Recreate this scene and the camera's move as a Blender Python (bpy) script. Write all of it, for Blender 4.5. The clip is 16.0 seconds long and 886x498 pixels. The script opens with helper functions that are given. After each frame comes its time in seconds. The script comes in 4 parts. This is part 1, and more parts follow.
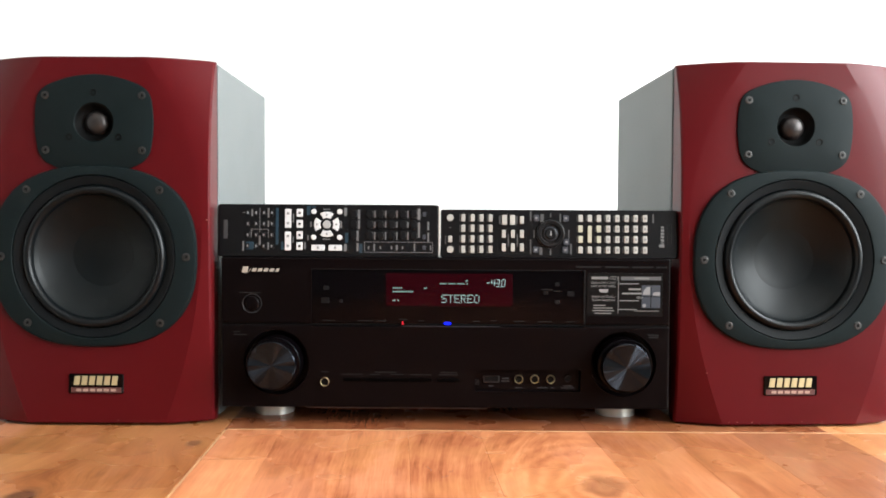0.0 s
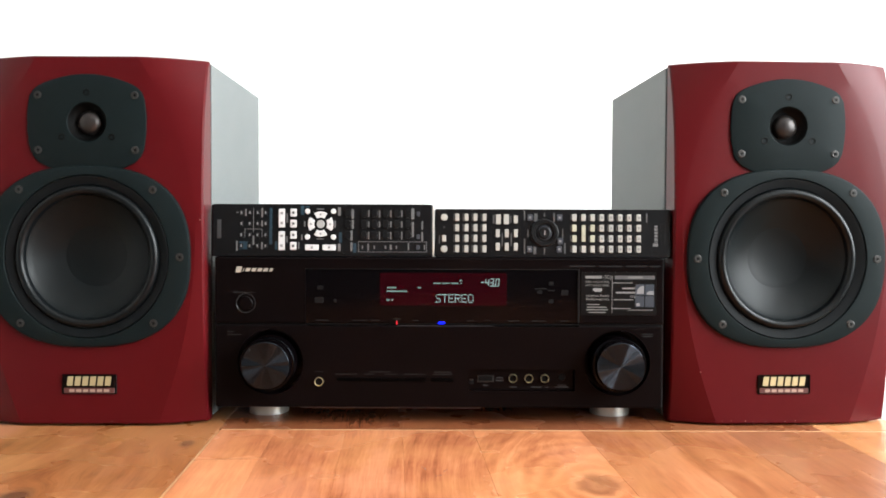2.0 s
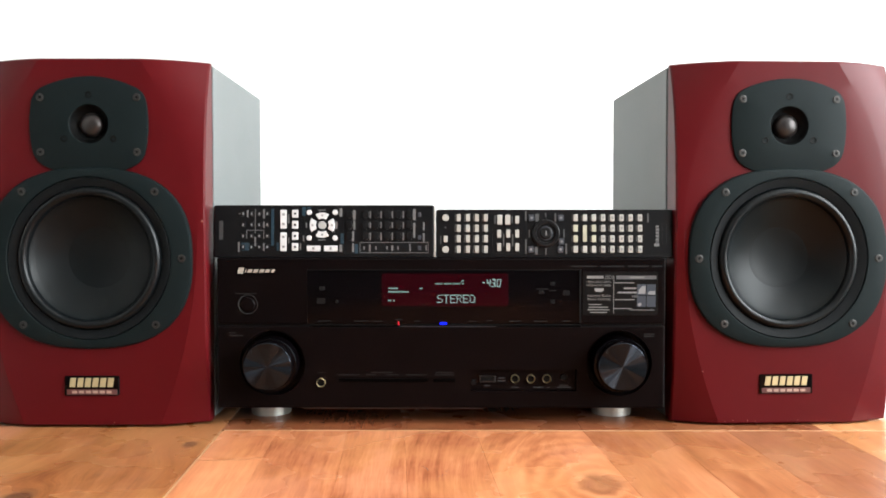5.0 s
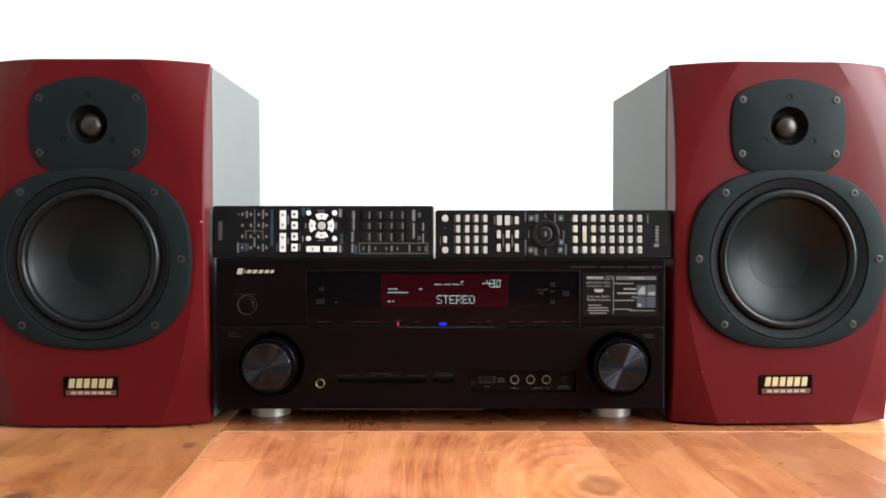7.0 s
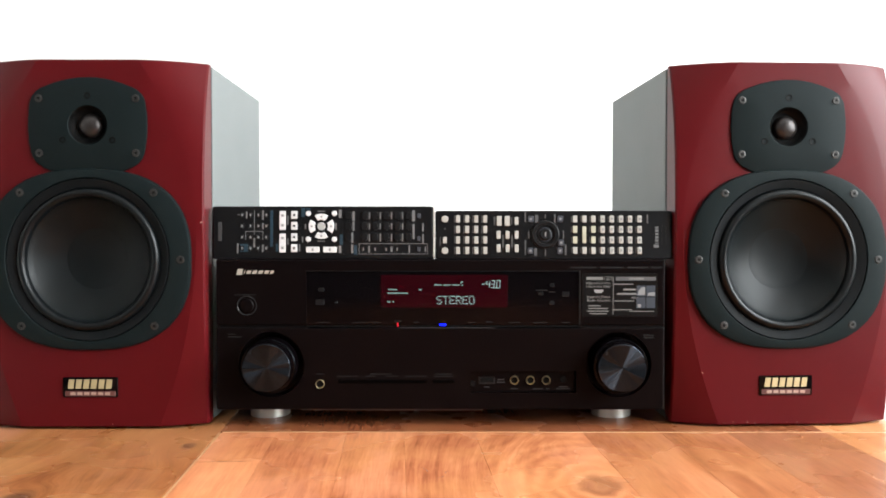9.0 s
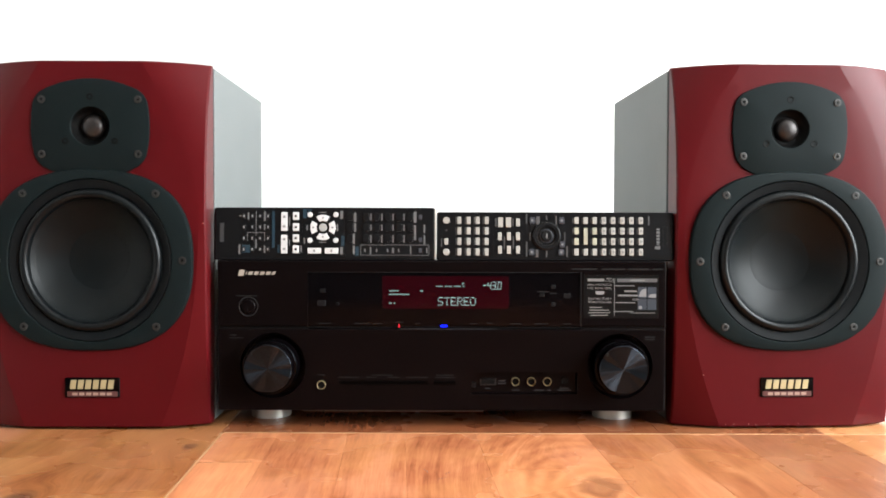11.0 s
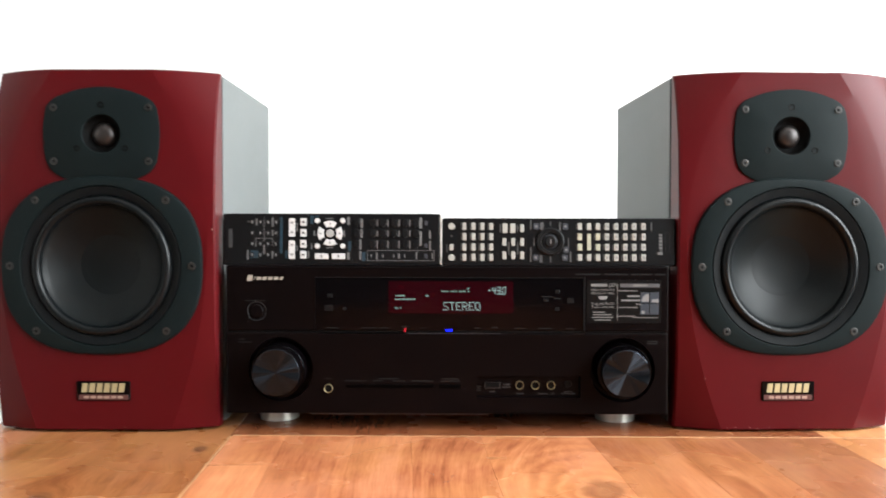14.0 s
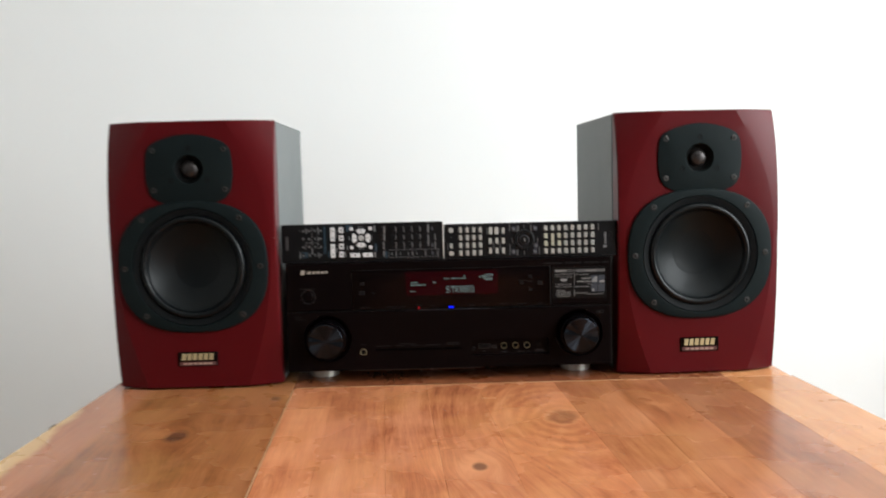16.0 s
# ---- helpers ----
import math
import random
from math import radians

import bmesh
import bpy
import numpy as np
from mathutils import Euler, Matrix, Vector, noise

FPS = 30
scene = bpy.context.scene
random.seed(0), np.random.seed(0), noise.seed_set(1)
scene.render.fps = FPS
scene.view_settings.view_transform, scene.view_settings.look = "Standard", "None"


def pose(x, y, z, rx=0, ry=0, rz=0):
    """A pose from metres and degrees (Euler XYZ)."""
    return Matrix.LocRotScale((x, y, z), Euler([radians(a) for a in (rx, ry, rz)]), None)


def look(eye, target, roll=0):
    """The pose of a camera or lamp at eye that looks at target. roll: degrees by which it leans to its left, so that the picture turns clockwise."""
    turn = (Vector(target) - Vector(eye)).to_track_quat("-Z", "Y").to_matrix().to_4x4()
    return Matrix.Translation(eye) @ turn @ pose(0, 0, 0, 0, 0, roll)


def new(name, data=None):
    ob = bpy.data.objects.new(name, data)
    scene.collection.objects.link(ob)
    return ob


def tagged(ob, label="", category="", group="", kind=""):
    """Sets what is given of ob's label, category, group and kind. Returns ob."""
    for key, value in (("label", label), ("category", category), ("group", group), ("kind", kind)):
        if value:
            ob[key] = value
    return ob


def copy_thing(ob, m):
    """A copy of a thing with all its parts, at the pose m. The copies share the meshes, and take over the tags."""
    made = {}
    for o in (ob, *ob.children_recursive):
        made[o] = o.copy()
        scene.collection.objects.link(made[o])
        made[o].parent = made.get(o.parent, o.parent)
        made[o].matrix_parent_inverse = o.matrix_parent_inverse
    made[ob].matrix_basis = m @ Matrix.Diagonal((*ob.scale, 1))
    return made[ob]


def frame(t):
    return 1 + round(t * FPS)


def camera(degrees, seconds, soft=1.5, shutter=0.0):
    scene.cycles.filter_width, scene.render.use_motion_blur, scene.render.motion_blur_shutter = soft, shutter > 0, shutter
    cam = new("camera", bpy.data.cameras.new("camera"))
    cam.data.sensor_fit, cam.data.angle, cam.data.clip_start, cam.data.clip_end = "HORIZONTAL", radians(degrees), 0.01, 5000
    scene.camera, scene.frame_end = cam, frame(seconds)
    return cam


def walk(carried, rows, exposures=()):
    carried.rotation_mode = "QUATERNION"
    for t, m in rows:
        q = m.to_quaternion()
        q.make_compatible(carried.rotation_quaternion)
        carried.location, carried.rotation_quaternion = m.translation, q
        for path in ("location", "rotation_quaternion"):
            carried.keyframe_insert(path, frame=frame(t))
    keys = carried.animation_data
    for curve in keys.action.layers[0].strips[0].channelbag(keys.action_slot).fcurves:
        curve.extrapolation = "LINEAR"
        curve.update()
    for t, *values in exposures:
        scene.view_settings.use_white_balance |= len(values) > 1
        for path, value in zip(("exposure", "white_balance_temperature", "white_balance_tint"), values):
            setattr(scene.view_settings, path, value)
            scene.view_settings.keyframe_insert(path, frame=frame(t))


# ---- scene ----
cam = camera(56.3, 16.0, soft=1.75, shutter=0.4)
PATH = [
    (0, (0.002, -0.781, 0.941), (-0.011, 1.218, 0.878), 0.3),
    (0.5, (0.004, -0.781, 0.939), (-0.008, 1.218, 0.879), 0.3),
    (1, (0.003, -0.781, 0.939), (-0.004, 1.218, 0.879), 0.3),
    (1.5, (0.002, -0.781, 0.938), (0.001, 1.218, 0.88), 0.3),
    (2, (0.003, -0.781, 0.939), (0.002, 1.218, 0.88), 0.2),
    (2.5, (0.004, -0.781, 0.937), (0.002, 1.218, 0.88), 0.3),
    (3, (0.002, -0.781, 0.936), (0.002, 1.218, 0.877), 0.2),
    (3.5, (0.003, -0.781, 0.938), (0.0, 1.218, 0.879), 0.1),
    (4, (0.004, -0.782, 0.938), (-0.003, 1.217, 0.882), 0.0),
    (6.5, (0.003, -0.782, 0.938), (-0.002, 1.218, 0.884), 0.0),
    (7, (0.004, -0.781, 0.937), (-0.002, 1.218, 0.886), -0.0),
    (7.5, (0.003, -0.781, 0.936), (0.0, 1.218, 0.885), -0.0),
    (8, (0.003, -0.781, 0.937), (-0.001, 1.218, 0.888), 0.0),
    (8.5, (0.003, -0.781, 0.938), (0.0, 1.218, 0.887), -0.0),
    (9, (0.003, -0.781, 0.936), (0.0, 1.218, 0.889), -0.0),
    (11.5, (0.004, -0.782, 0.937), (-0.006, 1.218, 0.891), 0.1),
    (12, (0.003, -0.781, 0.937), (-0.005, 1.218, 0.888), -0.0),
    (12.5, (0.003, -0.782, 0.937), (-0.002, 1.218, 0.891), 0.0),
    (13, (0.001, -0.782, 0.937), (-0.004, 1.218, 0.896), 0.0),
    (13.5, (0.001, -0.782, 0.937), (-0.004, 1.218, 0.895), 0.0),
    (13.8, (0.001, -0.784, 0.937), (0.011, 1.216, 0.903), 0.2),
    (14, (0.003, -0.793, 0.944), (-0.016, 1.206, 0.894), 0.1),
    (14.2, (0.002, -0.818, 0.964), (-0.045, 1.181, 0.907), 0.2),
    (14.5, (0.014, -0.894, 0.986), (-0.011, 1.105, 0.923), -0.2),
    (14.8, (0.022, -0.976, 1.018), (0.011, 1.022, 0.933), 0.9),
    (15, (0.041, -1.036, 1.015), (-0.025, 0.962, 0.958), 0.5),
    (15.2, (0.045, -1.083, 1.038), (-0.025, 0.915, 0.982), 0.5),
    (15.5, (0.061, -1.126, 1.02), (-0.063, 0.87, 1.004), 0.6),
    (15.8, (0.031, -1.115, 1.02), (-0.065, 0.879, 0.898), -0.9),
    (16, (-0.018, -1.068, 1.011), (0.002, 0.925, 0.845), -1.4),
]
EXPOSURES = [(0.0, 0.93), (13.6, 0.93), (14.2, 0.78), (14.5, 0.52), (14.8, 0.2), (15.5, -0.03), (16.0, 0.1)]
walk(cam, [(t, look(eye, target, roll)) for t, eye, target, roll in PATH], EXPOSURES)

# ---- light ----
world = bpy.data.worlds.new("sky")
scene.world = world
world.use_nodes = True
wn = world.node_tree
sky = wn.nodes.new("ShaderNodeTexSky")
sky.sky_type, sky.sun_disc = "NISHITA", False
sky.sun_elevation, sky.sun_rotation = radians(38), radians(200)
wn.links.new(sky.outputs["Color"], wn.nodes["Background"].inputs["Color"])
wn.nodes["Background"].inputs["Strength"].default_value = 0.1


def window_light(name, m, sx, sy, watts, colour):
    data = bpy.data.lights.new(name, "AREA")
    data.shape, data.size, data.size_y, data.energy, data.color = "RECTANGLE", sx, sy, watts, colour
    ob = new(name, data)
    ob.matrix_world = m
    return ob


# room: the window stands in the wall to the right of the table
X0, X1, Y0, Y1, CEIL = -2.3, 1.75, -3.4, 0.85, 2.55
WIN = (-1.95, 0.15, 0.9, 2.35)      # y from, y to, z from, z to
window_light("window_daylight", look((X1 + 0.06, (WIN[0] + WIN[1]) / 2, (WIN[2] + WIN[3]) / 2), (X0, (WIN[0] + WIN[1]) / 2, 1.3)),
             WIN[1] - WIN[0] - 0.1, WIN[3] - WIN[2] - 0.1, 88, (0.935, 0.985, 1.0))


# ---- materials ----
def shader(name):
    m = bpy.data.materials.new(name)
    m.use_nodes = True
    return m, m.node_tree, m.node_tree.nodes["Principled BSDF"]


def node(nt, kind, **sets):
    n = nt.nodes.new(kind)
    for k, v in sets.items():
        n.inputs[k].default_value = v
    return n


def maths(nt, op, a, b=None):
    n = nt.nodes.new("ShaderNodeMath")
    n.operation = op
    for i, v in enumerate((a, b)):
        if v is None:
            continue
        if isinstance(v, (int, float)):
            n.inputs[i].default_value = v
        else:
            nt.links.new(v, n.inputs[i])
    return n.outputs[0]


def mixed(nt, fac, a, b, blend="MIX"):
    n = nt.nodes.new("ShaderNodeMix")
    n.data_type, n.blend_type = "RGBA", blend
    for i, v in ((0, fac), (6, a), (7, b)):
        if isinstance(v, (int, float)):
            n.inputs[i].default_value = v
        elif isinstance(v, tuple):
            n.inputs[i].default_value = (*v, 1)
        else:
            nt.links.new(v, n.inputs[i])
    return n.outputs[2]


def ramp(nt, value, stops):
    n = nt.nodes.new("ShaderNodeValToRGB")
    el = n.color_ramp.elements
    while len(el) < len(stops):
        el.new(0.5)
    for e, (p, c) in zip(el, stops):
        e.position, e.color = p, (*c, 1)
    nt.links.new(value, n.inputs[0])
    return n.outputs[0]


def noise_at(nt, vector, scale, detail=4, rough=0.55):
    n = node(nt, "ShaderNodeTexNoise", Scale=scale, Detail=detail, Roughness=rough)
    if vector is not None:
        nt.links.new(vector, n.inputs["Vector"])
    return n.outputs[0]


def where(nt):
    return nt.nodes.new("ShaderNodeNewGeometry").outputs["Position"]


def surface(name, colour, rough=0.5, metal=0.0, spread=0.12, scale=60.0, bump=0.05, grain=900.0, coat=0.0, spec=0.5, smudge=0.12):
    """A worn, slightly uneven surface: colour drifts at one scale, gloss and relief at two."""
    m, nt, b = shader(name)
    p = where(nt)
    big, fine = noise_at(nt, p, scale), noise_at(nt, p, grain, 2)
    dark = tuple(c * (1 - spread) for c in colour)
    light = tuple(min(1.0, c * (1 + spread)) for c in colour)
    nt.links.new(mixed(nt, big, dark, light), b.inputs["Base Color"])
    r = maths(nt, "ADD", maths(nt, "MULTIPLY", big, smudge), rough - smudge / 2)
    nt.links.new(r, b.inputs["Roughness"])
    b.inputs["Metallic"].default_value, b.inputs["Specular IOR Level"].default_value = metal, spec
    b.inputs["Coat Weight"].default_value, b.inputs["Coat Roughness"].default_value = coat, 0.12
    if bump:
        bp = node(nt, "ShaderNodeBump", Strength=bump, Distance=0.0004)
        nt.links.new(fine, bp.inputs["Height"])
        nt.links.new(bp.outputs[0], b.inputs["Normal"])
    return m


def glowing(name, colour, strength):
    m, nt, b = shader(name)
    b.inputs["Base Color"].default_value = (*[c * 0.08 for c in colour], 1)
    b.inputs["Specular IOR Level"].default_value, b.inputs["Roughness"].default_value = 0.12, 0.12
    b.inputs["Emission Color"].default_value = (*colour, 1)
    b.inputs["Emission Strength"].default_value = strength
    return m


def wood(name, tones, knots=(), sap=None, random_tone=True, blush=None, calm=1.0, golden=(0.60, 0.255, 0.095), lean=0.055):
    """Lacquered acacia: grain along y, bending round each knot (x, y, reach, dark heart, its strength)."""
    m, nt, b = shader(name)
    p = where(nt)
    sep = nt.nodes.new("ShaderNodeSeparateXYZ")
    nt.links.new(p, sep.inputs[0])
    y = sep.outputs[1]
    x = sep.outputs[0]
    along = maths(nt, "ADD", x, maths(nt, "MULTIPLY", y, lean))
    info = nt.nodes.new("ShaderNodeObjectInfo")
    rnd, own = info.outputs["Random"], info.outputs["Color"]
    warp = noise_at(nt, p, 7, 3)
    fine_warp = noise_at(nt, p, 40, 2)
    u = maths(nt, "ADD", along, maths(nt, "MULTIPLY", warp, 0.0075))
    u = maths(nt, "ADD", u, maths(nt, "MULTIPLY", fine_warp, 0.0006))
    heart = rings = None
    for kx, ky, reach, dark, strength in knots:
        dx = maths(nt, "SUBTRACT", x, kx)
        dy = maths(nt, "MULTIPLY", maths(nt, "SUBTRACT", y, ky), 0.62)
        d = maths(nt, "SQRT", maths(nt, "ADD", maths(nt, "MULTIPLY", dx, dx), maths(nt, "MULTIPLY", dy, dy)))
        dw = maths(nt, "ADD", d, maths(nt, "MULTIPLY", maths(nt, "SUBTRACT", noise_at(nt, p, 28, 3), 0.5), reach * 0.24))
        w = maths(nt, "POWER", 2.718, maths(nt, "MULTIPLY", maths(nt, "MULTIPLY", d, d), -1 / (reach * reach)))
        if reach > 0.06:                          # the large knot was sawn through: its rings end at the next stave
            w = maths(nt, "MULTIPLY", w, maths(nt, "MINIMUM", maths(nt, "MAXIMUM", maths(nt, "MULTIPLY", maths(nt, "SUBTRACT", kx + lean * ky + 0.03, along), 28.0), 0.12), 1.0))
        mx = nt.nodes.new("ShaderNodeMix")
        nt.links.new(w, mx.inputs[0])
        nt.links.new(u, mx.inputs[2])
        nt.links.new(maths(nt, "ADD", dw, kx + lean * ky), mx.inputs[3])
        u = mx.outputs[0]
        if reach > 0.06:
            wave = maths(nt, "MULTIPLY", maths(nt, "SINE", maths(nt, "MULTIPLY", dw, 2 * math.pi / (reach * 0.17))), maths(nt, "MULTIPLY", w, 0.06))
            rings = wave if rings is None else maths(nt, "ADD", rings, wave)
        if dark:
            k = maths(nt, "SUBTRACT", 1.0, maths(nt, "DIVIDE", dw, dark))
            k = maths(nt, "MINIMUM", maths(nt, "MAXIMUM", maths(nt, "MULTIPLY", k, 2.0), 0.0), 1.0)
            k = maths(nt, "MULTIPLY", k, strength)
            heart = k if heart is None else maths(nt, "MAXIMUM", heart, k)
    com = nt.nodes.new("ShaderNodeCombineXYZ")
    nt.links.new(maths(nt, "ADD", u, maths(nt, "MULTIPLY", rnd, 3.7)), com.inputs[0])
    nt.links.new(maths(nt, "MULTIPLY", y, 0.055), com.inputs[1])
    broad = noise_at(nt, com.outputs[0], 75, 4, 0.6)
    lines = noise_at(nt, com.outputs[0], 260, 4, 0.6)
    blotch = noise_at(nt, p, 11, 3, 0.5)
    v = maths(nt, "ADD", maths(nt, "MULTIPLY", broad, 0.28), maths(nt, "MULTIPLY", lines, 0.16))
    v = maths(nt, "ADD", v, 0.14)
    v = maths(nt, "ADD", v, maths(nt, "MULTIPLY", blotch, 0.26))
    figure = nt.nodes.new("ShaderNodeMapping")
    figure.inputs["Scale"].default_value = (26, 9, 1)
    nt.links.new(p, figure.inputs["Vector"])
    v = maths(nt, "ADD", v, maths(nt, "MULTIPLY", maths(nt, "SUBTRACT", noise_at(nt, figure.outputs[0], 1.0, 4, 0.62), 0.5), 0.24))
    v = maths(nt, "ADD", v, maths(nt, "MULTIPLY", noise_at(nt, com.outputs[0], 620, 3, 0.6), 0.12))
    if rings is not None:
        v = maths(nt, "ADD", v, rings)
    if random_tone:
        v = maths(nt, "ADD", v, maths(nt, "MULTIPLY", maths(nt, "SUBTRACT", rnd, 0.5), 0.035))
    v = maths(nt, "ADD", maths(nt, "MULTIPLY", maths(nt, "SUBTRACT", v, 0.555), 1.18 * calm), 0.557)
    col = ramp(nt, v, [(0.40, tones[0]), (0.49, tones[1]), (0.575, tones[2]), (0.67, tones[3])])
    band = noise_at(nt, com.outputs[0], 48, 2, 0.5)
    saw = maths(nt, "FRACT", maths(nt, "MULTIPLY", band, 9.0))
    late = maths(nt, "MULTIPLY", maths(nt, "POWER", saw, 5.0), maths(nt, "MINIMUM", maths(nt, "MAXIMUM", maths(nt, "MULTIPLY", maths(nt, "SUBTRACT", noise_at(nt, p, 16, 3), 0.42), 4.0), 0.0), 1.0))
    col = mixed(nt, maths(nt, "MULTIPLY", late, 0.34 * calm), col, tuple(c * 0.8 for c in tones[0]))
    pore = noise_at(nt, com.outputs[0], 900, 2, 0.6)
    pores = maths(nt, "MINIMUM", maths(nt, "MAXIMUM", maths(nt, "MULTIPLY", maths(nt, "SUBTRACT", pore, 0.6), 5.0), 0.0), 1.0)
    col = mixed(nt, maths(nt, "MULTIPLY", pores, 0.22), col, tuple(c * 0.45 for c in tones[0]))
    gold = maths(nt, "MINIMUM", maths(nt, "MAXIMUM", maths(nt, "MULTIPLY", maths(nt, "SUBTRACT", noise_at(nt, p, 9, 4, 0.6), 0.47), 2.2), 0.0), 0.38)
    col = mixed(nt, gold, col, golden)
    patch = nt.nodes.new("ShaderNodeMapping")
    patch.inputs["Scale"].default_value, patch.inputs["Location"].default_value = (17, 6, 1), (4.2, 1.7, 0)
    nt.links.new(p, patch.inputs["Vector"])
    rosy = maths(nt, "MINIMUM", maths(nt, "MAXIMUM", maths(nt, "MULTIPLY", maths(nt, "SUBTRACT", noise_at(nt, patch.outputs[0], 1.0, 4, 0.65), 0.50), 3.2), 0.0), 0.32)
    col = mixed(nt, rosy, col, tuple(min(1.0, c * k) for c, k in zip(tones[3], (1.0, 0.98, 1.12))))
    across = nt.nodes.new("ShaderNodeMapping")
    across.inputs["Scale"].default_value = (14, 120, 1)
    nt.links.new(p, across.inputs["Vector"])
    tick = maths(nt, "MINIMUM", maths(nt, "MAXIMUM", maths(nt, "MULTIPLY", maths(nt, "SUBTRACT", noise_at(nt, across.outputs[0], 1.0, 3, 0.6), 0.66), 9.0), 0.0), 1.0)
    col = mixed(nt, maths(nt, "MULTIPLY", tick, 0.16), col, tuple(c * 0.7 for c in tones[0]))
    # pinkish edge band: wood tone plus some wall reflection painted in
    if blush is not None:
        rim = maths(nt, "ADD", x, maths(nt, "MULTIPLY", maths(nt, "SUBTRACT", noise_at(nt, com.outputs[0], 14, 3), 0.5), 0.05))
        s = maths(nt, "MINIMUM", maths(nt, "MAXIMUM", maths(nt, "MULTIPLY", maths(nt, "SUBTRACT", blush, rim), 60.0), 0.0), 1.0)
        col = mixed(nt, maths(nt, "MULTIPLY", s, 0.6), col, mixed(nt, lines, (0.36, 0.125, 0.062), (0.56, 0.245, 0.135)))
    if sap is not None:
        edge = maths(nt, "ADD", x, maths(nt, "MULTIPLY", maths(nt, "SUBTRACT", noise_at(nt, p, 9, 3), 0.5), 0.045))
        edge = maths(nt, "ADD", edge, maths(nt, "MULTIPLY", maths(nt, "ADD", y, 0.17), 0.1))
        s = maths(nt, "MINIMUM", maths(nt, "MAXIMUM", maths(nt, "MULTIPLY", maths(nt, "SUBTRACT", sap, edge), 120.0), 0.0), 1.0)
        col = mixed(nt, maths(nt, "MULTIPLY", s, 0.9), col, (0.62, 0.40, 0.19))
    if heart is not None:
        col = mixed(nt, maths(nt, "MULTIPLY", heart, 0.85), col, (0.060, 0.026, 0.018))
    col = mixed(nt, 1.0, col, own, "MULTIPLY")
    nt.links.new(col, b.inputs["Base Color"])
    nt.links.new(maths(nt, "ADD", maths(nt, "MULTIPLY", blotch, 0.18), 0.18), b.inputs["Roughness"])
    bp = node(nt, "ShaderNodeBump", Strength=0.08, Distance=0.0006)
    nt.links.new(maths(nt, "ADD", broad, pore), bp.inputs["Height"])
    nt.links.new(bp.outputs[0], b.inputs["Normal"])
    b.inputs["Specular IOR Level"].default_value = 0.25
    return m


WALLPAINT = surface("white_wall_paint", (0.86, 0.865, 0.86), 0.85, spread=0.02, scale=2.5, bump=0.12, grain=260, smudge=0.05)
DIMWALL = surface("dark_unseen_wall", (0.085, 0.088, 0.094), 0.85, spread=0.03, scale=2.5, bump=0.12, grain=260, smudge=0.05)
FLOORMAT = surface("floor_boards", (0.46, 0.35, 0.25), 0.45, spread=0.2, scale=3)
RED = surface("red_lacquer", (0.074, 0.0031, 0.0048), 0.36, spread=0.12, scale=14, bump=0.08, grain=1500, coat=0.0, spec=0.14, smudge=0.1)
VINYL = surface("grey_vinyl", (0.125, 0.138, 0.138), 0.5, spread=0.06, scale=25, bump=0.25, grain=1800)
PLATE = surface("black_moulded_plastic", (0.0055, 0.0093, 0.0098), 0.55, spread=0.15, bump=0.25, grain=2500, spec=0.08)
GASKET = surface("black_foam_gasket", (0.0032, 0.0042, 0.0048), 0.62, spread=0.15, bump=0.3, grain=2000, spec=0.12)
RUBBER = surface("black_rubber", (0.0032, 0.0042, 0.0048), 0.32, bump=0.05, spec=0.20)
CONE = surface("black_cone", (0.0032, 0.0048, 0.0053), 0.40, spread=0.4, scale=45, bump=0.10, spec=0.17)
DOME = surface("dark_metal_dome", (0.034, 0.029, 0.028), 0.36, metal=0.6, bump=0.04)
SCREWM = surface("grey_steel", (0.036, 0.034, 0.032), 0.45, metal=0.6)
DARK = surface("deep_black", (0.0016, 0.0016, 0.0016), 0.6, bump=0, spec=0.1)
GOLD = surface("gold_print", (0.44, 0.36, 0.20), 0.4, metal=0.35, bump=0)
BADGERED = surface("dark_red_strip", (0.075, 0.022, 0.02), 0.4, bump=0)
PINK = surface("pale_pink_print", (0.36, 0.24, 0.19), 0.5, bump=0)
FASCIA = surface("black_satin_plastic", (0.0030, 0.0018, 0.0019), 0.33, spread=0.15, bump=0.10, grain=2200, spec=0.055)
GLOSS = surface("black_gloss_plastic", (0.0015, 0.001, 0.0013), 0.1, spread=0.1, bump=0, spec=0.12, smudge=0.06)
SLIM = surface("black_button_plastic", (0.0007, 0.0006, 0.0006), 0.4, bump=0, spec=0.03)
CASE = surface("black_steel_case", (0.003, 0.003, 0.003), 0.5, bump=0.2, grain=1500, spec=0.15)
SILVER = surface("brushed_silver", (0.62, 0.59, 0.53), 0.42, metal=0.45, bump=0.1)
BRASS = surface("gold_plated_ring", (0.80, 0.66, 0.38), 0.36, metal=0.9, bump=0)
PRINT = surface("white_print", (0.15, 0.148, 0.142), 0.6, bump=0)
LOGOM = surface("pale_gold_print", (0.36, 0.32, 0.27), 0.45, bump=0)
GREYPRINT = surface("grey_print", (0.19, 0.19, 0.19), 0.6, bump=0)
DIMPRINT = surface("dim_grey_print", (0.0065, 0.006, 0.006), 0.6, bump=0, spec=0.25)
STICKER = surface("black_sticker", (0.0035, 0.003, 0.003), 0.4, bump=0, spec=0.12)
TITLEBAR = surface("dim_title_bar", (0.07, 0.07, 0.072), 0.5, bump=0)
BLUEGREY = surface("blue_grey_print", (0.022, 0.030, 0.042), 0.5, bump=0)
TEAL = surface("teal_print", (0.005, 0.026, 0.042), 0.5, bump=0)
KEYPRINT = surface("grey_key_print", (0.12, 0.12, 0.12), 0.6, bump=0)
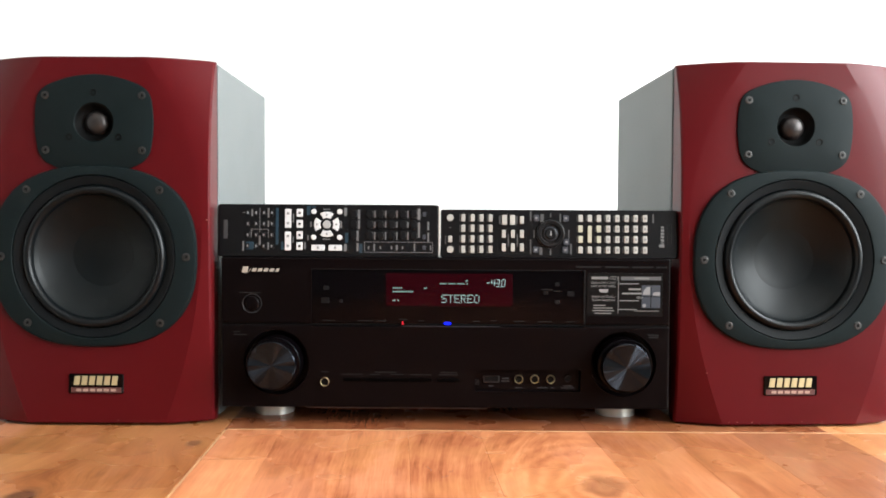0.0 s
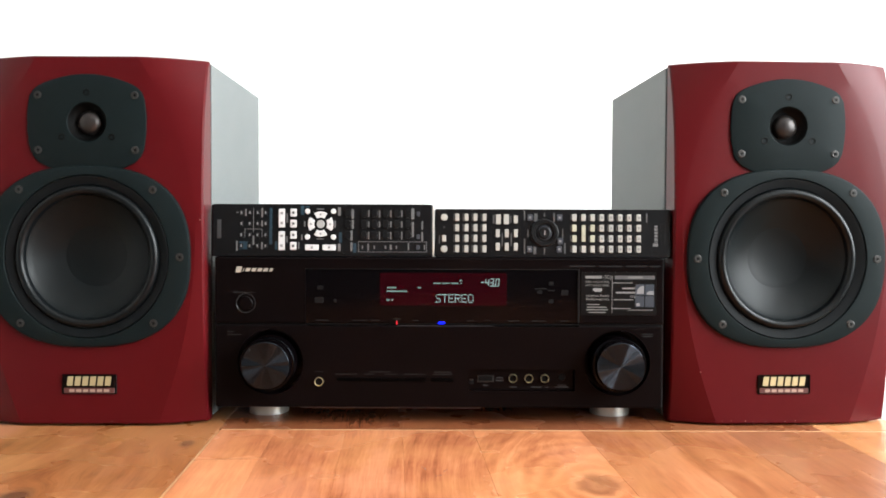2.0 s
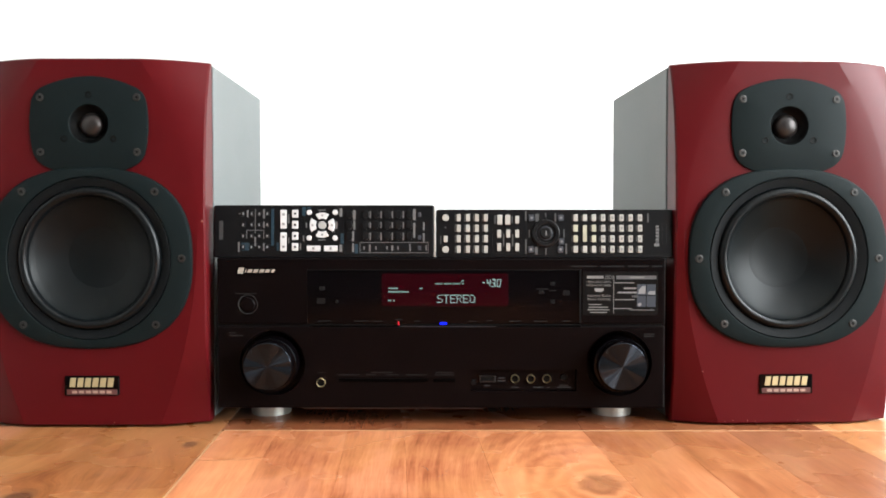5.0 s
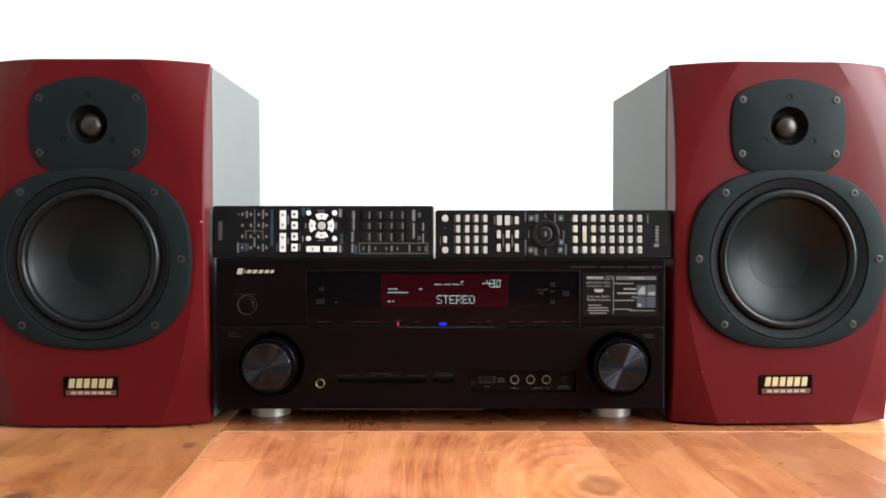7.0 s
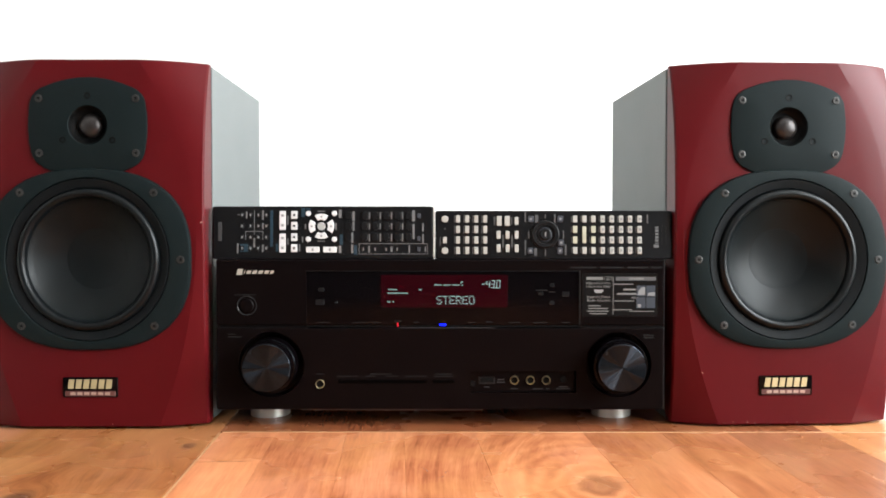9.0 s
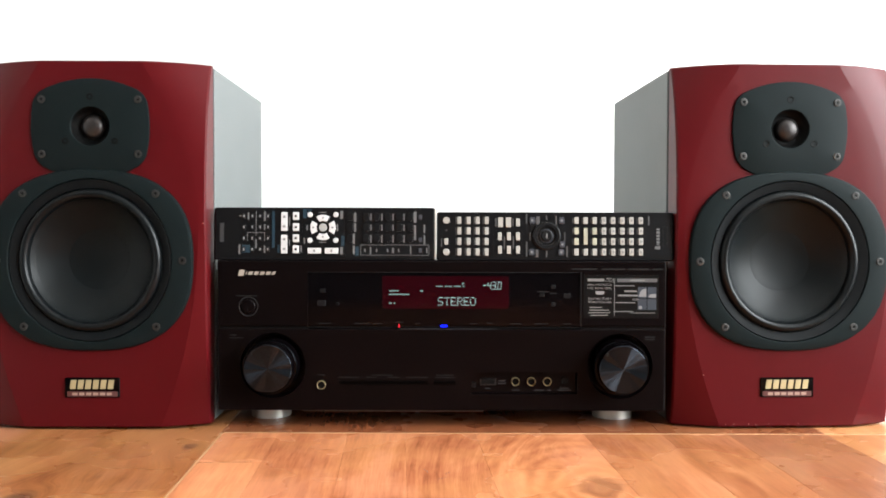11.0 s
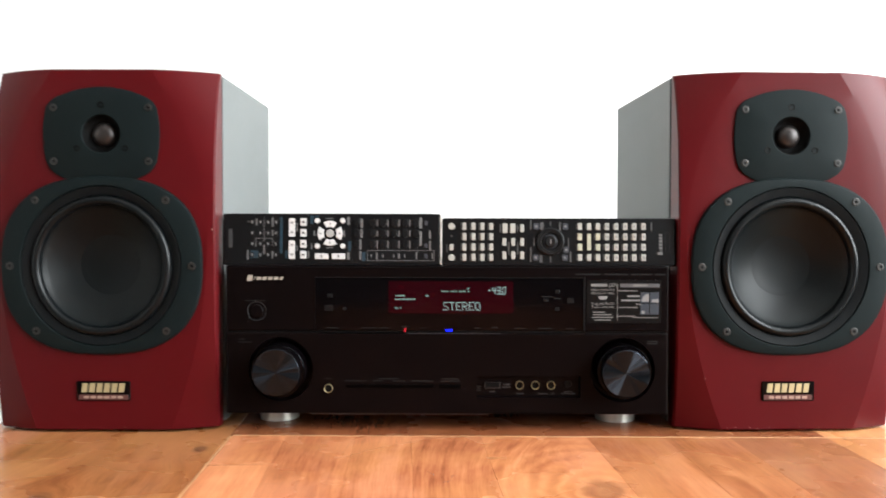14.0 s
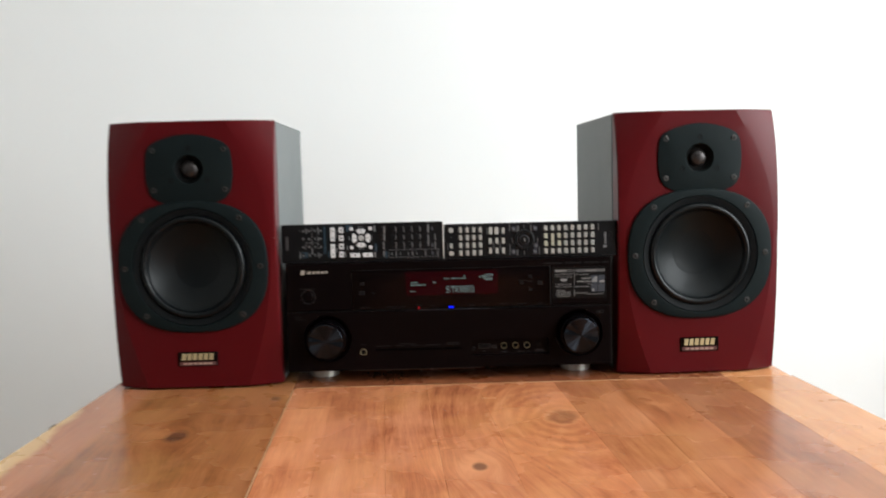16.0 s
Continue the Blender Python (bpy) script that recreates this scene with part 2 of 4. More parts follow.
REMOTE = surface("black_remote_plastic", (0.004, 0.004, 0.0045), 0.34, spread=0.15, bump=0.2, grain=2400, spec=0.2)
BUTTONW = surface("white_rubber_button", (0.58, 0.58, 0.58), 0.5, bump=0.05)
BUTTONC = surface("cream_rubber_button", (0.36, 0.35, 0.32), 0.5, bump=0.05)
BUTTONY = surface("yellowish_rubber_button", (0.38, 0.37, 0.28), 0.5, bump=0.05)
BUTTONK = surface("black_rubber_button", (0.0042, 0.0042, 0.0046), 0.42, bump=0.05, spec=0.2)
BUTTONG = surface("slate_rubber_button", (0.030, 0.033, 0.042), 0.45, bump=0.05)
CABLE = surface("pinkish_cable", (0.55, 0.36, 0.33), 0.5, bump=0)
VFD = glowing("cyan_display_segments", (0.60, 0.95, 0.92), 0.36)
VFDLOW = glowing("cyan_display_small_marks", (0.52, 0.88, 0.82), 0.17)
VFDBACK = glowing("red_display_filter", (0.10, 0.003, 0.012), 0.055)
BLUELED = glowing("blue_indicator", (0.004, 0.012, 1.0), 1.6)
REDLED = glowing("red_indicator", (0.9, 0.03, 0.05), 0.5)


def spun_metal():
    """Turned aluminium: the fine circular lines stretch each highlight into wedges."""
    m, nt, b = shader("turned_black_aluminium")
    b.inputs["Base Color"].default_value = (0.028, 0.033, 0.041, 1)
    b.inputs["Metallic"].default_value, b.inputs["Roughness"].default_value = 1.0, 0.27
    b.inputs["Anisotropic"].default_value, b.inputs["Anisotropic Rotation"].default_value = 1.0, 0.25
    t = nt.nodes.new("ShaderNodeTangent")
    t.direction_type, t.axis = "RADIAL", "Y"
    nt.links.new(t.outputs[0], b.inputs["Tangent"])
    return m


KNOBFACE = spun_metal()
SKIRT = surface("polished_dark_rim", (0.022, 0.024, 0.028), 0.25, metal=1.0, bump=0)
TONES = [(0.250, 0.072, 0.030), (0.440, 0.146, 0.062), (0.575, 0.212, 0.093), (0.700, 0.297, 0.143)]
# darker rear boards, with the receiver's shade put into their tones too
TONES_REAR_SHADE = [(0.090, 0.022, 0.009), (0.170, 0.046, 0.018), (0.230, 0.070, 0.028), (0.300, 0.105, 0.045)]
TONES_LEFT = [(0.130, 0.038, 0.013), (0.255, 0.086, 0.029), (0.340, 0.126, 0.044), (0.430, 0.180, 0.070)]
TONES_PALE = [(0.373, 0.136, 0.051), (0.531, 0.215, 0.081), (0.621, 0.277, 0.113), (0.701, 0.350, 0.158)]
FIELD = wood("acacia_field_boards", TONES, [(0.118, -0.182, 0.085, 0.022, 0.5), (0.018, -0.333, 0.022, 0.008, 0.8)])
LEFTBOARD = wood("acacia_border_board", TONES_LEFT, [(-0.293, -0.218, 0.04, 0.015, 0.85), (-0.217, -0.073, 0.026, 0.008, 0.75)], sap=-0.430, blush=-0.375, calm=1.0, random_tone=False, golden=(0.40, 0.195, 0.062))
PALEBOARD = wood("acacia_pale_board", TONES_PALE, [], random_tone=False)
REAR = wood("rear_acacia_with_shade", TONES_REAR_SHADE, [], calm=0.6, golden=(0.30, 0.125, 0.045))
LEGWOOD = wood("acacia_legs", TONES, [])


# ---- mesh helpers ----
def obj(name, bm, material, parent=None, smooth=False):
    me = bpy.data.meshes.new(name)
    bmesh.ops.recalc_face_normals(bm, faces=bm.faces)
    bm.to_mesh(me)
    bm.free()
    me.materials.append(material)
    if smooth:
        for p in me.polygons:
            p.use_smooth = True
        me.set_sharp_from_angle(angle=radians(35))
    ob = new(name, me)
    ob.parent = parent
    return ob


def part(name, bm, material, parent, label="", smooth=False, kind=""):
    ob = obj(name, bm, material, parent, smooth)
    return tagged(ob, label, kind=kind)


def thing(name, m, label, category, group=""):
    ob = new(name)
    ob.empty_display_size = 0.03
    ob.matrix_world = m
    return tagged(ob, label, category, group)


def box(x0, x1, y0, y1, z0, z1, bevel=0.0, segments=2):
    bm = bmesh.new()
    bmesh.ops.create_cube(bm, size=1, matrix=Matrix.Translation(((x0 + x1) / 2, (y0 + y1) / 2, (z0 + z1) / 2)) @ Matrix.Diagonal((x1 - x0, y1 - y0, z1 - z0, 1)))
    if bevel:
        bmesh.ops.bevel(bm, geom=bm.edges[:], offset=bevel, segments=segments, profile=0.5, affect="EDGES")
    return bm


def join(bms):
    out = bmesh.new()
    for b in bms:
        me = bpy.data.meshes.new("scrap")
        b.to_mesh(me)
        b.free()
        out.from_mesh(me)
        bpy.data.meshes.remove(me)
    return out


def lathe(profile, cx=0.0, cz=0.0, n=48):
    """Spins (radius, y) pairs round the y axis through (cx, cz)."""
    bm = bmesh.new()
    rings = []
    for r, y in profile:
        if r < 1e-6:
            rings.append([bm.verts.new((cx, y, cz))])
        else:
            rings.append([bm.verts.new((cx + r * math.cos(a), y, cz + r * math.sin(a))) for a in (2 * math.pi * i / n for i in range(n))])
    for a, b in zip(rings, rings[1:]):
        for i in range(n):
            j = (i + 1) % n
            if len(a) == 1 and len(b) > 1:
                bm.faces.new((a[0], b[j], b[i]))
            elif len(b) == 1 and len(a) > 1:
                bm.faces.new((a[i], a[j], b[0]))
            elif len(a) > 1:
                bm.faces.new((a[i], a[j], b[j], b[i]))
    return bm


def loft(loops):
    """Skins a row of closed loops that have the same count of points."""
    bm = bmesh.new()
    rings = [[bm.verts.new(p) for p in loop] for loop in loops]
    n = len(rings[0])
    for a, b in zip(rings, rings[1:]):
        for i in range(n):
            j = (i + 1) % n
            bm.faces.new((a[i], a[j], b[j], b[i]))
    return bm


def slab(outline, y_back, y_front, edge=0.0004):
    """A thin plate with the outline (x, z), its front edge rounded."""
    c = (sum(p[0] for p in outline) / len(outline), sum(p[1] for p in outline) / len(outline))

    def inset(p, e):
        d = Vector((p[0] - c[0], p[1] - c[1]))
        k = max(0.0, 1 - e / max(d.length, 1e-6))
        return (c[0] + d.x * k, c[1] + d.y * k)
    loops = [[(p[0], y_back, p[1]) for p in outline], [(p[0], y_front + edge, p[1]) for p in outline],
             [(q[0], y_front, q[1]) for q in (inset(p, edge) for p in outline)]]
    bm = loft(loops)
    bm.verts.ensure_lookup_table()
    n = len(outline)
    bm.faces.new([bm.verts[2 * n + i] for i in range(n)])
    bm.faces.new([bm.verts[i] for i in reversed(range(n))])
    return bm


def rounded(cx, cz, w, h, r, n=5):
    r = min(r, w / 2 - 1e-6, h / 2 - 1e-6)
    pts = []
    for sx, sz, a0 in ((1, 1, 0), (-1, 1, 90), (-1, -1, 180), (1, -1, 270)):
        for i in range(n):
            a = radians(a0 + 90 * i / (n - 1))
            pts.append((cx + sx * (w / 2 - r) + r * math.cos(a), cz + sz * (h / 2 - r) + r * math.sin(a)))
    return pts


def plaque(cx, cz, w, h, y_back, y_front, r=0.0005, edge=0.0003):
    return slab(rounded(cx, cz, w, h, r), y_back, y_front, edge)


def frame_lines(cx, cz, w, h, t, y_back, y_front):
    return join([box(cx - w / 2, cx + w / 2, y_front, y_back, cz + s * h / 2 - t / 2, cz + s * h / 2 + t / 2) for s in (-1, 1)]
                + [box(cx + s * w / 2 - t / 2, cx + s * w / 2 + t / 2, y_front, y_back, cz - h / 2 + t / 2, cz + h / 2 - t / 2) for s in (-1, 1)])


def lettering(name, text, material, parent, x, y, z, height, width=None, align="LEFT", label="", thin=0.0):
    """Words as a thin mesh that faces -y; height is that of a capital."""
    cu = bpy.data.curves.new(name, "FONT")
    cu.body, cu.size, cu.extrude, cu.offset = text, 1.0, 0.0, thin
    tmp = new(name, cu)
    dg = bpy.context.evaluated_depsgraph_get()
    me = bpy.data.meshes.new_from_object(tmp.evaluated_get(dg))
    bpy.data.objects.remove(tmp)
    bpy.data.curves.remove(cu)
    xs = [v.co.x for v in me.vertices]
    kz = height / 0.70
    kx = width / (max(xs) - min(xs)) if width else kz
    x0 = {"LEFT": min(xs), "CENTER": (min(xs) + max(xs)) / 2, "RIGHT": max(xs)}[align]
    me.transform(Matrix(((kx, 0, 0, x - x0 * kx), (0, 0, 0.00001, y), (0, kz, 0, z), (0, 0, 0, 1))))
    me.materials.clear()
    me.materials.append(material)
    ob = new(name, me)
    ob.parent = parent
    return tagged(ob, label)


def cut(ob, cutters):
    """Takes the cutters' volumes out of a mesh for good."""
    for c in cutters:
        mod = ob.modifiers.new("cut", "BOOLEAN")
        mod.operation, mod.solver, mod.object = "DIFFERENCE", "EXACT", c
    dg = bpy.context.evaluated_depsgraph_get()
    me = bpy.data.meshes.new_from_object(ob.evaluated_get(dg))
    ob.modifiers.clear()
    ob.data = me
    for c in cutters:
        bpy.data.objects.remove(c)


# ---- the room ----
def setting(name, bm, material, label):
    return tagged(obj(name, bm, material), label, kind="structure")


T = 0.15
# floor out of view, its tone raised to bounce light at the wall
setting("floor", box(X0 - T, X1 + T, Y0 - T, Y1 + T, -0.1, 0.0), FLOORMAT, "unseen brown boarded floor under the table, lightened to bounce light")
setting("ceiling", box(X0 - T, X1 + T, Y0 - T, Y1 + T, CEIL, CEIL + 0.1), WALLPAINT, "plain white painted ceiling")
setting("wall_back", box(X0 - T, X1 + T, Y1, Y1 + T, 0, CEIL), WALLPAINT, "plain white painted wall behind the table")
# unseen side wall, toned pale to bounce light onto left-facing surfaces
setting("wall_left", box(X0 - T, X0, Y0, Y1, 0, CEIL), surface("pale_bounce_wall", (0.80, 0.80, 0.79), 0.85, spread=0.03, scale=2.5, bump=0.12, grain=260, smudge=0.05), "unseen pale side wall, toned to bounce light")
# unseen wall, coloured dark to dim reflections and fill light
setting("wall_front", box(X0 - T, X1 + T, Y0 - T, Y0, 0, CEIL), DIMWALL, "unseen slate grey wall facing the table, darkened to dim reflections")
setting("wall_right", join([box(X1, X1 + T, Y0, WIN[0], 0, CEIL), box(X1, X1 + T, WIN[1], Y1, 0, CEIL),
                            box(X1, X1 + T, WIN[0], WIN[1], 0, WIN[2]), box(X1, X1 + T, WIN[0], WIN[1], WIN[3], CEIL)]),
        WALLPAINT, "white painted wall with a window opening")
win = setting("window_1", box(X1 - 0.03, X1 + T, WIN[0] - 0.04, WIN[1] + 0.04, WIN[2] - 0.03, WIN[2], 0.004), WALLPAINT, "white painted window")
part("window_frame", join([box(X1 + 0.09, X1 + 0.13, WIN[0], WIN[0] + 0.05, WIN[2], WIN[3]), box(X1 + 0.09, X1 + 0.13, WIN[1] - 0.05, WIN[1], WIN[2], WIN[3]),
                           box(X1 + 0.09, X1 + 0.13, WIN[0] + 0.05, WIN[1] - 0.05, WIN[3] - 0.05, WIN[3]), box(X1 + 0.09, X1 + 0.13, WIN[0] + 0.05, WIN[1] - 0.05, WIN[2], WIN[2] + 0.05)]),
     WALLPAINT, win)


# ---- the table ----
TOP = 0.75
SEAM_Y = -0.026
SEAM_A, SEAM_B = -0.2045, 0.055      # the border board's edge: x = A - B * y
EDGE_L, EDGE_R, Y_BACK, Y_NEAR = -0.445, 0.438, 0.33, -1.3


def board(corners, material, parent, gap=0.0003, bevel=0.0011, thick=0.03, name="plank"):
    """One board of the table top, from its four corners (x, y) seen from above, its arrises eased."""
    bm = bmesh.new()
    cx, cy = sum(c[0] for c in corners) / 4, sum(c[1] for c in corners) / 4

    def ring(e, z):
        return [bm.verts.new((x - math.copysign(e, x - cx), y - math.copysign(e, y - cy), z)) for x, y in corners]
    rings = [ring(gap, TOP - thick), ring(gap, TOP - bevel), ring(gap + bevel * 0.35, TOP - bevel * 0.3), ring(gap + bevel, TOP)]
    for a, b in zip(rings, rings[1:]):
        for i in range(4):
            bm.faces.new((a[i], a[(i + 1) % 4], b[(i + 1) % 4], b[i]))
    bm.faces.new(rings[-1])
    bm.faces.new(list(reversed(rings[0])))
    return part(name, bm, material, parent)


def seam_x(y):
    return SEAM_A - SEAM_B * y


table = thing("dining_table", pose(0, 0, 0), "lacquered reddish acacia wood table with jointed boards", "table")
tag_left = board([(EDGE_L, Y_NEAR), (seam_x(Y_NEAR), Y_NEAR), (seam_x(Y_BACK), Y_BACK), (EDGE_L, Y_BACK)], LEFTBOARD, table, bevel=0.0006)
tagged(tag_left, "brown border board with a pale sapwood edge")
# the field: jointed staves that lean with the border board; (x at the seam, lean), then the y of each stave's butt ends
JOINTS = [(-0.150, 0.055), (-0.0865, 0.06), (-0.034, 0.06), (0.031, 0.06), (0.1300, 0.055), (0.2015, 0.035), (0.262, 0.035), (0.352, 0.03), (EDGE_R, 0.05)]
BUTTS = [(-0.122, -0.61), (-0.43, -0.9), (-0.55,), (-0.28, -0.72), (-0.62,), (-0.256, -0.8), (-0.146, -0.331, -0.75), (-0.47, -0.95), (-0.6,)]
TINTS = [(1.0, 0.98, 0.96), (0.97, 0.95, 0.94), (1.0, 0.99, 0.98), (0.95, 0.93, 0.92), (0.98, 0.97, 0.93), (0.76, 0.75, 0.71), (0.70, 0.69, 0.65), (0.56, 0.56, 0.55), (0.82, 0.81, 0.78)]


def stave_x(i, y):
    if i < 0:
        return seam_x(y) + (0.0022 if y < 0 else 0.0)
    return JOINTS[i][0] - JOINTS[i][1] * (min(y, SEAM_Y) - SEAM_Y)


for i in range(9):
    mat = PALEBOARD if i == 8 else FIELD
    ends = [SEAM_Y, *BUTTS[i], Y_NEAR]
    for k, (far, near) in enumerate(zip(ends, ends[1:])):
        stave = board([(stave_x(i - 1, near), near), (stave_x(i, near), near), (stave_x(i, far), far), (stave_x(i - 1, far), far)], mat, table, gap=0.00005, bevel=0.00015)
        f = (1.0, 0.95, 1.02, 0.98)[(i + 2 * k) % 4] if k else 1.0
        stave.color = (*[c * f for c in TINTS[i]], 1)
    inset = 0.003 if i == 8 else 0.0
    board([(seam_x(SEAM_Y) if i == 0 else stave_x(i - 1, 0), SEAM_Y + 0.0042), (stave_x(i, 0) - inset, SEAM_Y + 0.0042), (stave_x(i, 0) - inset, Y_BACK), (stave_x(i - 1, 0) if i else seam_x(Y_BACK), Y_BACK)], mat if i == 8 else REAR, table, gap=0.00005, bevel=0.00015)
CRACK = surface("dark_resin", (0.13, 0.045, 0.022), 0.5, bump=0)
# pale colour painted in for the glint on the joints' eased edges
JOINTGLINT = surface("painted_joint_glint", (0.60, 0.33, 0.17), 0.35, spread=0.25, scale=45, bump=0)
part("joint_strip", box(seam_x(SEAM_Y) + 0.002, EDGE_R - 0.004, SEAM_Y + 0.0003, SEAM_Y + 0.0040, TOP - 0.02, TOP - 0.0003), JOINTGLINT, table, "pale strip painted for the glint along the joint")
strip = bmesh.new()
vs = [strip.verts.new((seam_x(y) + o, y, z)) for z in (TOP - 0.02, TOP - 0.0002) for y, o in ((Y_NEAR + 0.001, 0.0003), (Y_NEAR + 0.001, 0.0017), (SEAM_Y, 0.0017), (SEAM_Y, 0.0003))]
for f in ((3, 2, 1, 0), (4, 5, 6, 7), (0, 1, 5, 4), (1, 2, 6, 5), (2, 3, 7, 6), (3, 0, 4, 7)):
    strip.faces.new([vs[i] for i in f])
part("joint_strip", strip, JOINTGLINT, table, "pale strip painted for the glint along the joint")
part("apron", box(EDGE_L + 0.06, EDGE_R - 0.06, Y_NEAR + 0.08, Y_BACK - 0.06, TOP - 0.11, TOP - 0.031), LEGWOOD, table)
for lx in (EDGE_L + 0.06, EDGE_R - 0.06 - 0.07):
    for ly in (Y_NEAR + 0.08, Y_BACK - 0.06 - 0.07):
        part("leg", box(lx, lx + 0.07, ly, ly + 0.07, 0, TOP - 0.111, 0.004), LEGWOOD, table)
for cx, cy, ex, ey in ((-0.196, -0.1240, -0.152, -0.1195), (-0.014, -0.138, -0.010, -0.150), (-0.003, -0.166, 0.004, -0.160), (0.006, -0.146, 0.003, -0.154), (0.078, -0.333, 0.082, -0.345), (0.150, -0.300, 0.156, -0.312), (-0.105, -0.30, -0.102, -0.315)):
    crack = bmesh.new()
    a, b = Vector((cx, cy, TOP)), Vector((ex, ey, TOP))
    side = Vector((-(b - a).y, (b - a).x, 0)).normalized()
    rng = random.Random(int(abs(cx) * 9999))
    mid = [a.lerp(b, k / 6) + side * rng.uniform(-0.0012, 0.0012) for k in range(7)]
    wide = [0.00008, 0.0004, 0.0006, 0.0005, 0.0007, 0.0004, 0.00008]
    rows = [[crack.verts.new(m + side * w * k + Vector((0, 0, h))) for k, h in ((-1, -0.0002), (0, 0.00012), (1, -0.0002))] for m, w in zip(mid, wide)]
    for r0, r1 in zip(rows, rows[1:]):
        for k in (0, 1):
            crack.faces.new((r0[k], r0[k + 1], r1[k + 1], r1[k]))
    part("grain_crack", crack, CRACK, table, "dark crack in the grain")
chip = bmesh.new()
bmesh.ops.create_icosphere(chip, subdivisions=2, radius=0.006, matrix=Matrix.Translation((EDGE_L - 0.001, -0.162, TOP - 0.004)) @ Matrix.Diagonal((0.8, 1.9, 0.75, 1)))
for v in chip.verts:
    v.co += noise.noise_vector(v.co * 240) * 0.0016
part("bark_chip", chip, DARK, table, "dark bit of bark left on the edge")


# ---- loudspeakers ----
HALF, TALL = 0.1055, 0.3407          # half width and height of the front
FLAT = -0.0125                       # front plane
WZ, TZ = 0.156, 0.2800               # heights of the woofer and the tweeter


def facet_x(z):
    return max(0.03, 0.0985 - (2.05 if z > 0.1806 else 1.075) * (z - 0.1806) ** 2)


def front_y(x, z):
    d = max(0.0, abs(x) - facet_x(z))
    return FLAT + (0.13 * d + 4.2 * d * d if z > 0.1806 else 0.27 * d + 2.2 * d * d)


def superellipse(a, b, n, count):
    pts = []
    for i in range(count):
        t = 2 * math.pi * i / count
        c, s = math.cos(t), math.sin(t)
        r = (abs(c / a) ** n + abs(s / b) ** n) ** (-1 / n)
        pts.append((r * c, r * s))
    return pts


def tweeter_outline(count, grow=0.0):
    """Bowed on all four sides, with soft corners."""
    pts = []
    for i in range(count):
        t = 2 * math.pi * i / count
        c, s = math.cos(t), math.sin(t)
        lo, hi = 0.0, 0.09
        for _ in range(30):
            r = (lo + hi) / 2
            x, z = r * c, r * s
            inside = abs(x) < 0.0548 - 0.0046 * (z / 0.033) ** 2 and z < 0.0440 - 0.0135 * (x / 0.05) ** 2 and z > -0.0490 + 0.0150 * (x / 0.05) ** 2
            lo, hi = (r, hi) if inside else (lo, r)
        pts.append(((lo + grow) * c, (lo + grow) * s))
    out = []
    for i in range(count):
        out.append(tuple(sum(pts[(i + k) % count][d] for k in (-2, -1, 0, 1, 2)) / 5 for d in (0, 1)))
    return out


def ring_plate(outline, hole, cz, y_back, y_front, edge):
    n = len(outline)
    circle = [(hole * math.cos(2 * math.pi * i / n), hole * math.sin(2 * math.pi * i / n)) for i in range(n)]

    def at(points, y, e=0.0):
        out = []
        for x, z in points:
            k = 1 - e / math.hypot(x, z)
            out.append((x * k, y, cz + z * k))
        return out
    return loft([at(outline, y_back), at(outline, y_front + edge), at(outline, y_front + edge * 0.3, edge * 0.3), at(outline, y_front, edge),
                 at(circle, y_front, -0.0006), at(circle, y_front + 0.0006), at(circle, y_back)])


def screw(x, z, y, parent, r=0.0032):
    s = part("screw", lathe([(r * 1.25, y + 0.0010), (r * 1.2, y - 0.0001), (r, y - 0.0003), (r * 0.95, y - 0.0008), (r * 0.45, y - 0.0008), (r * 0.42, y + 0.0008), (0, y + 0.0008)], x, z, 16), SCREWM, parent, smooth=True)
    part("socket", lathe([(r * 0.42, y - 0.0006), (0, y - 0.0006)], x, z, 6), DARK, s)
    return s


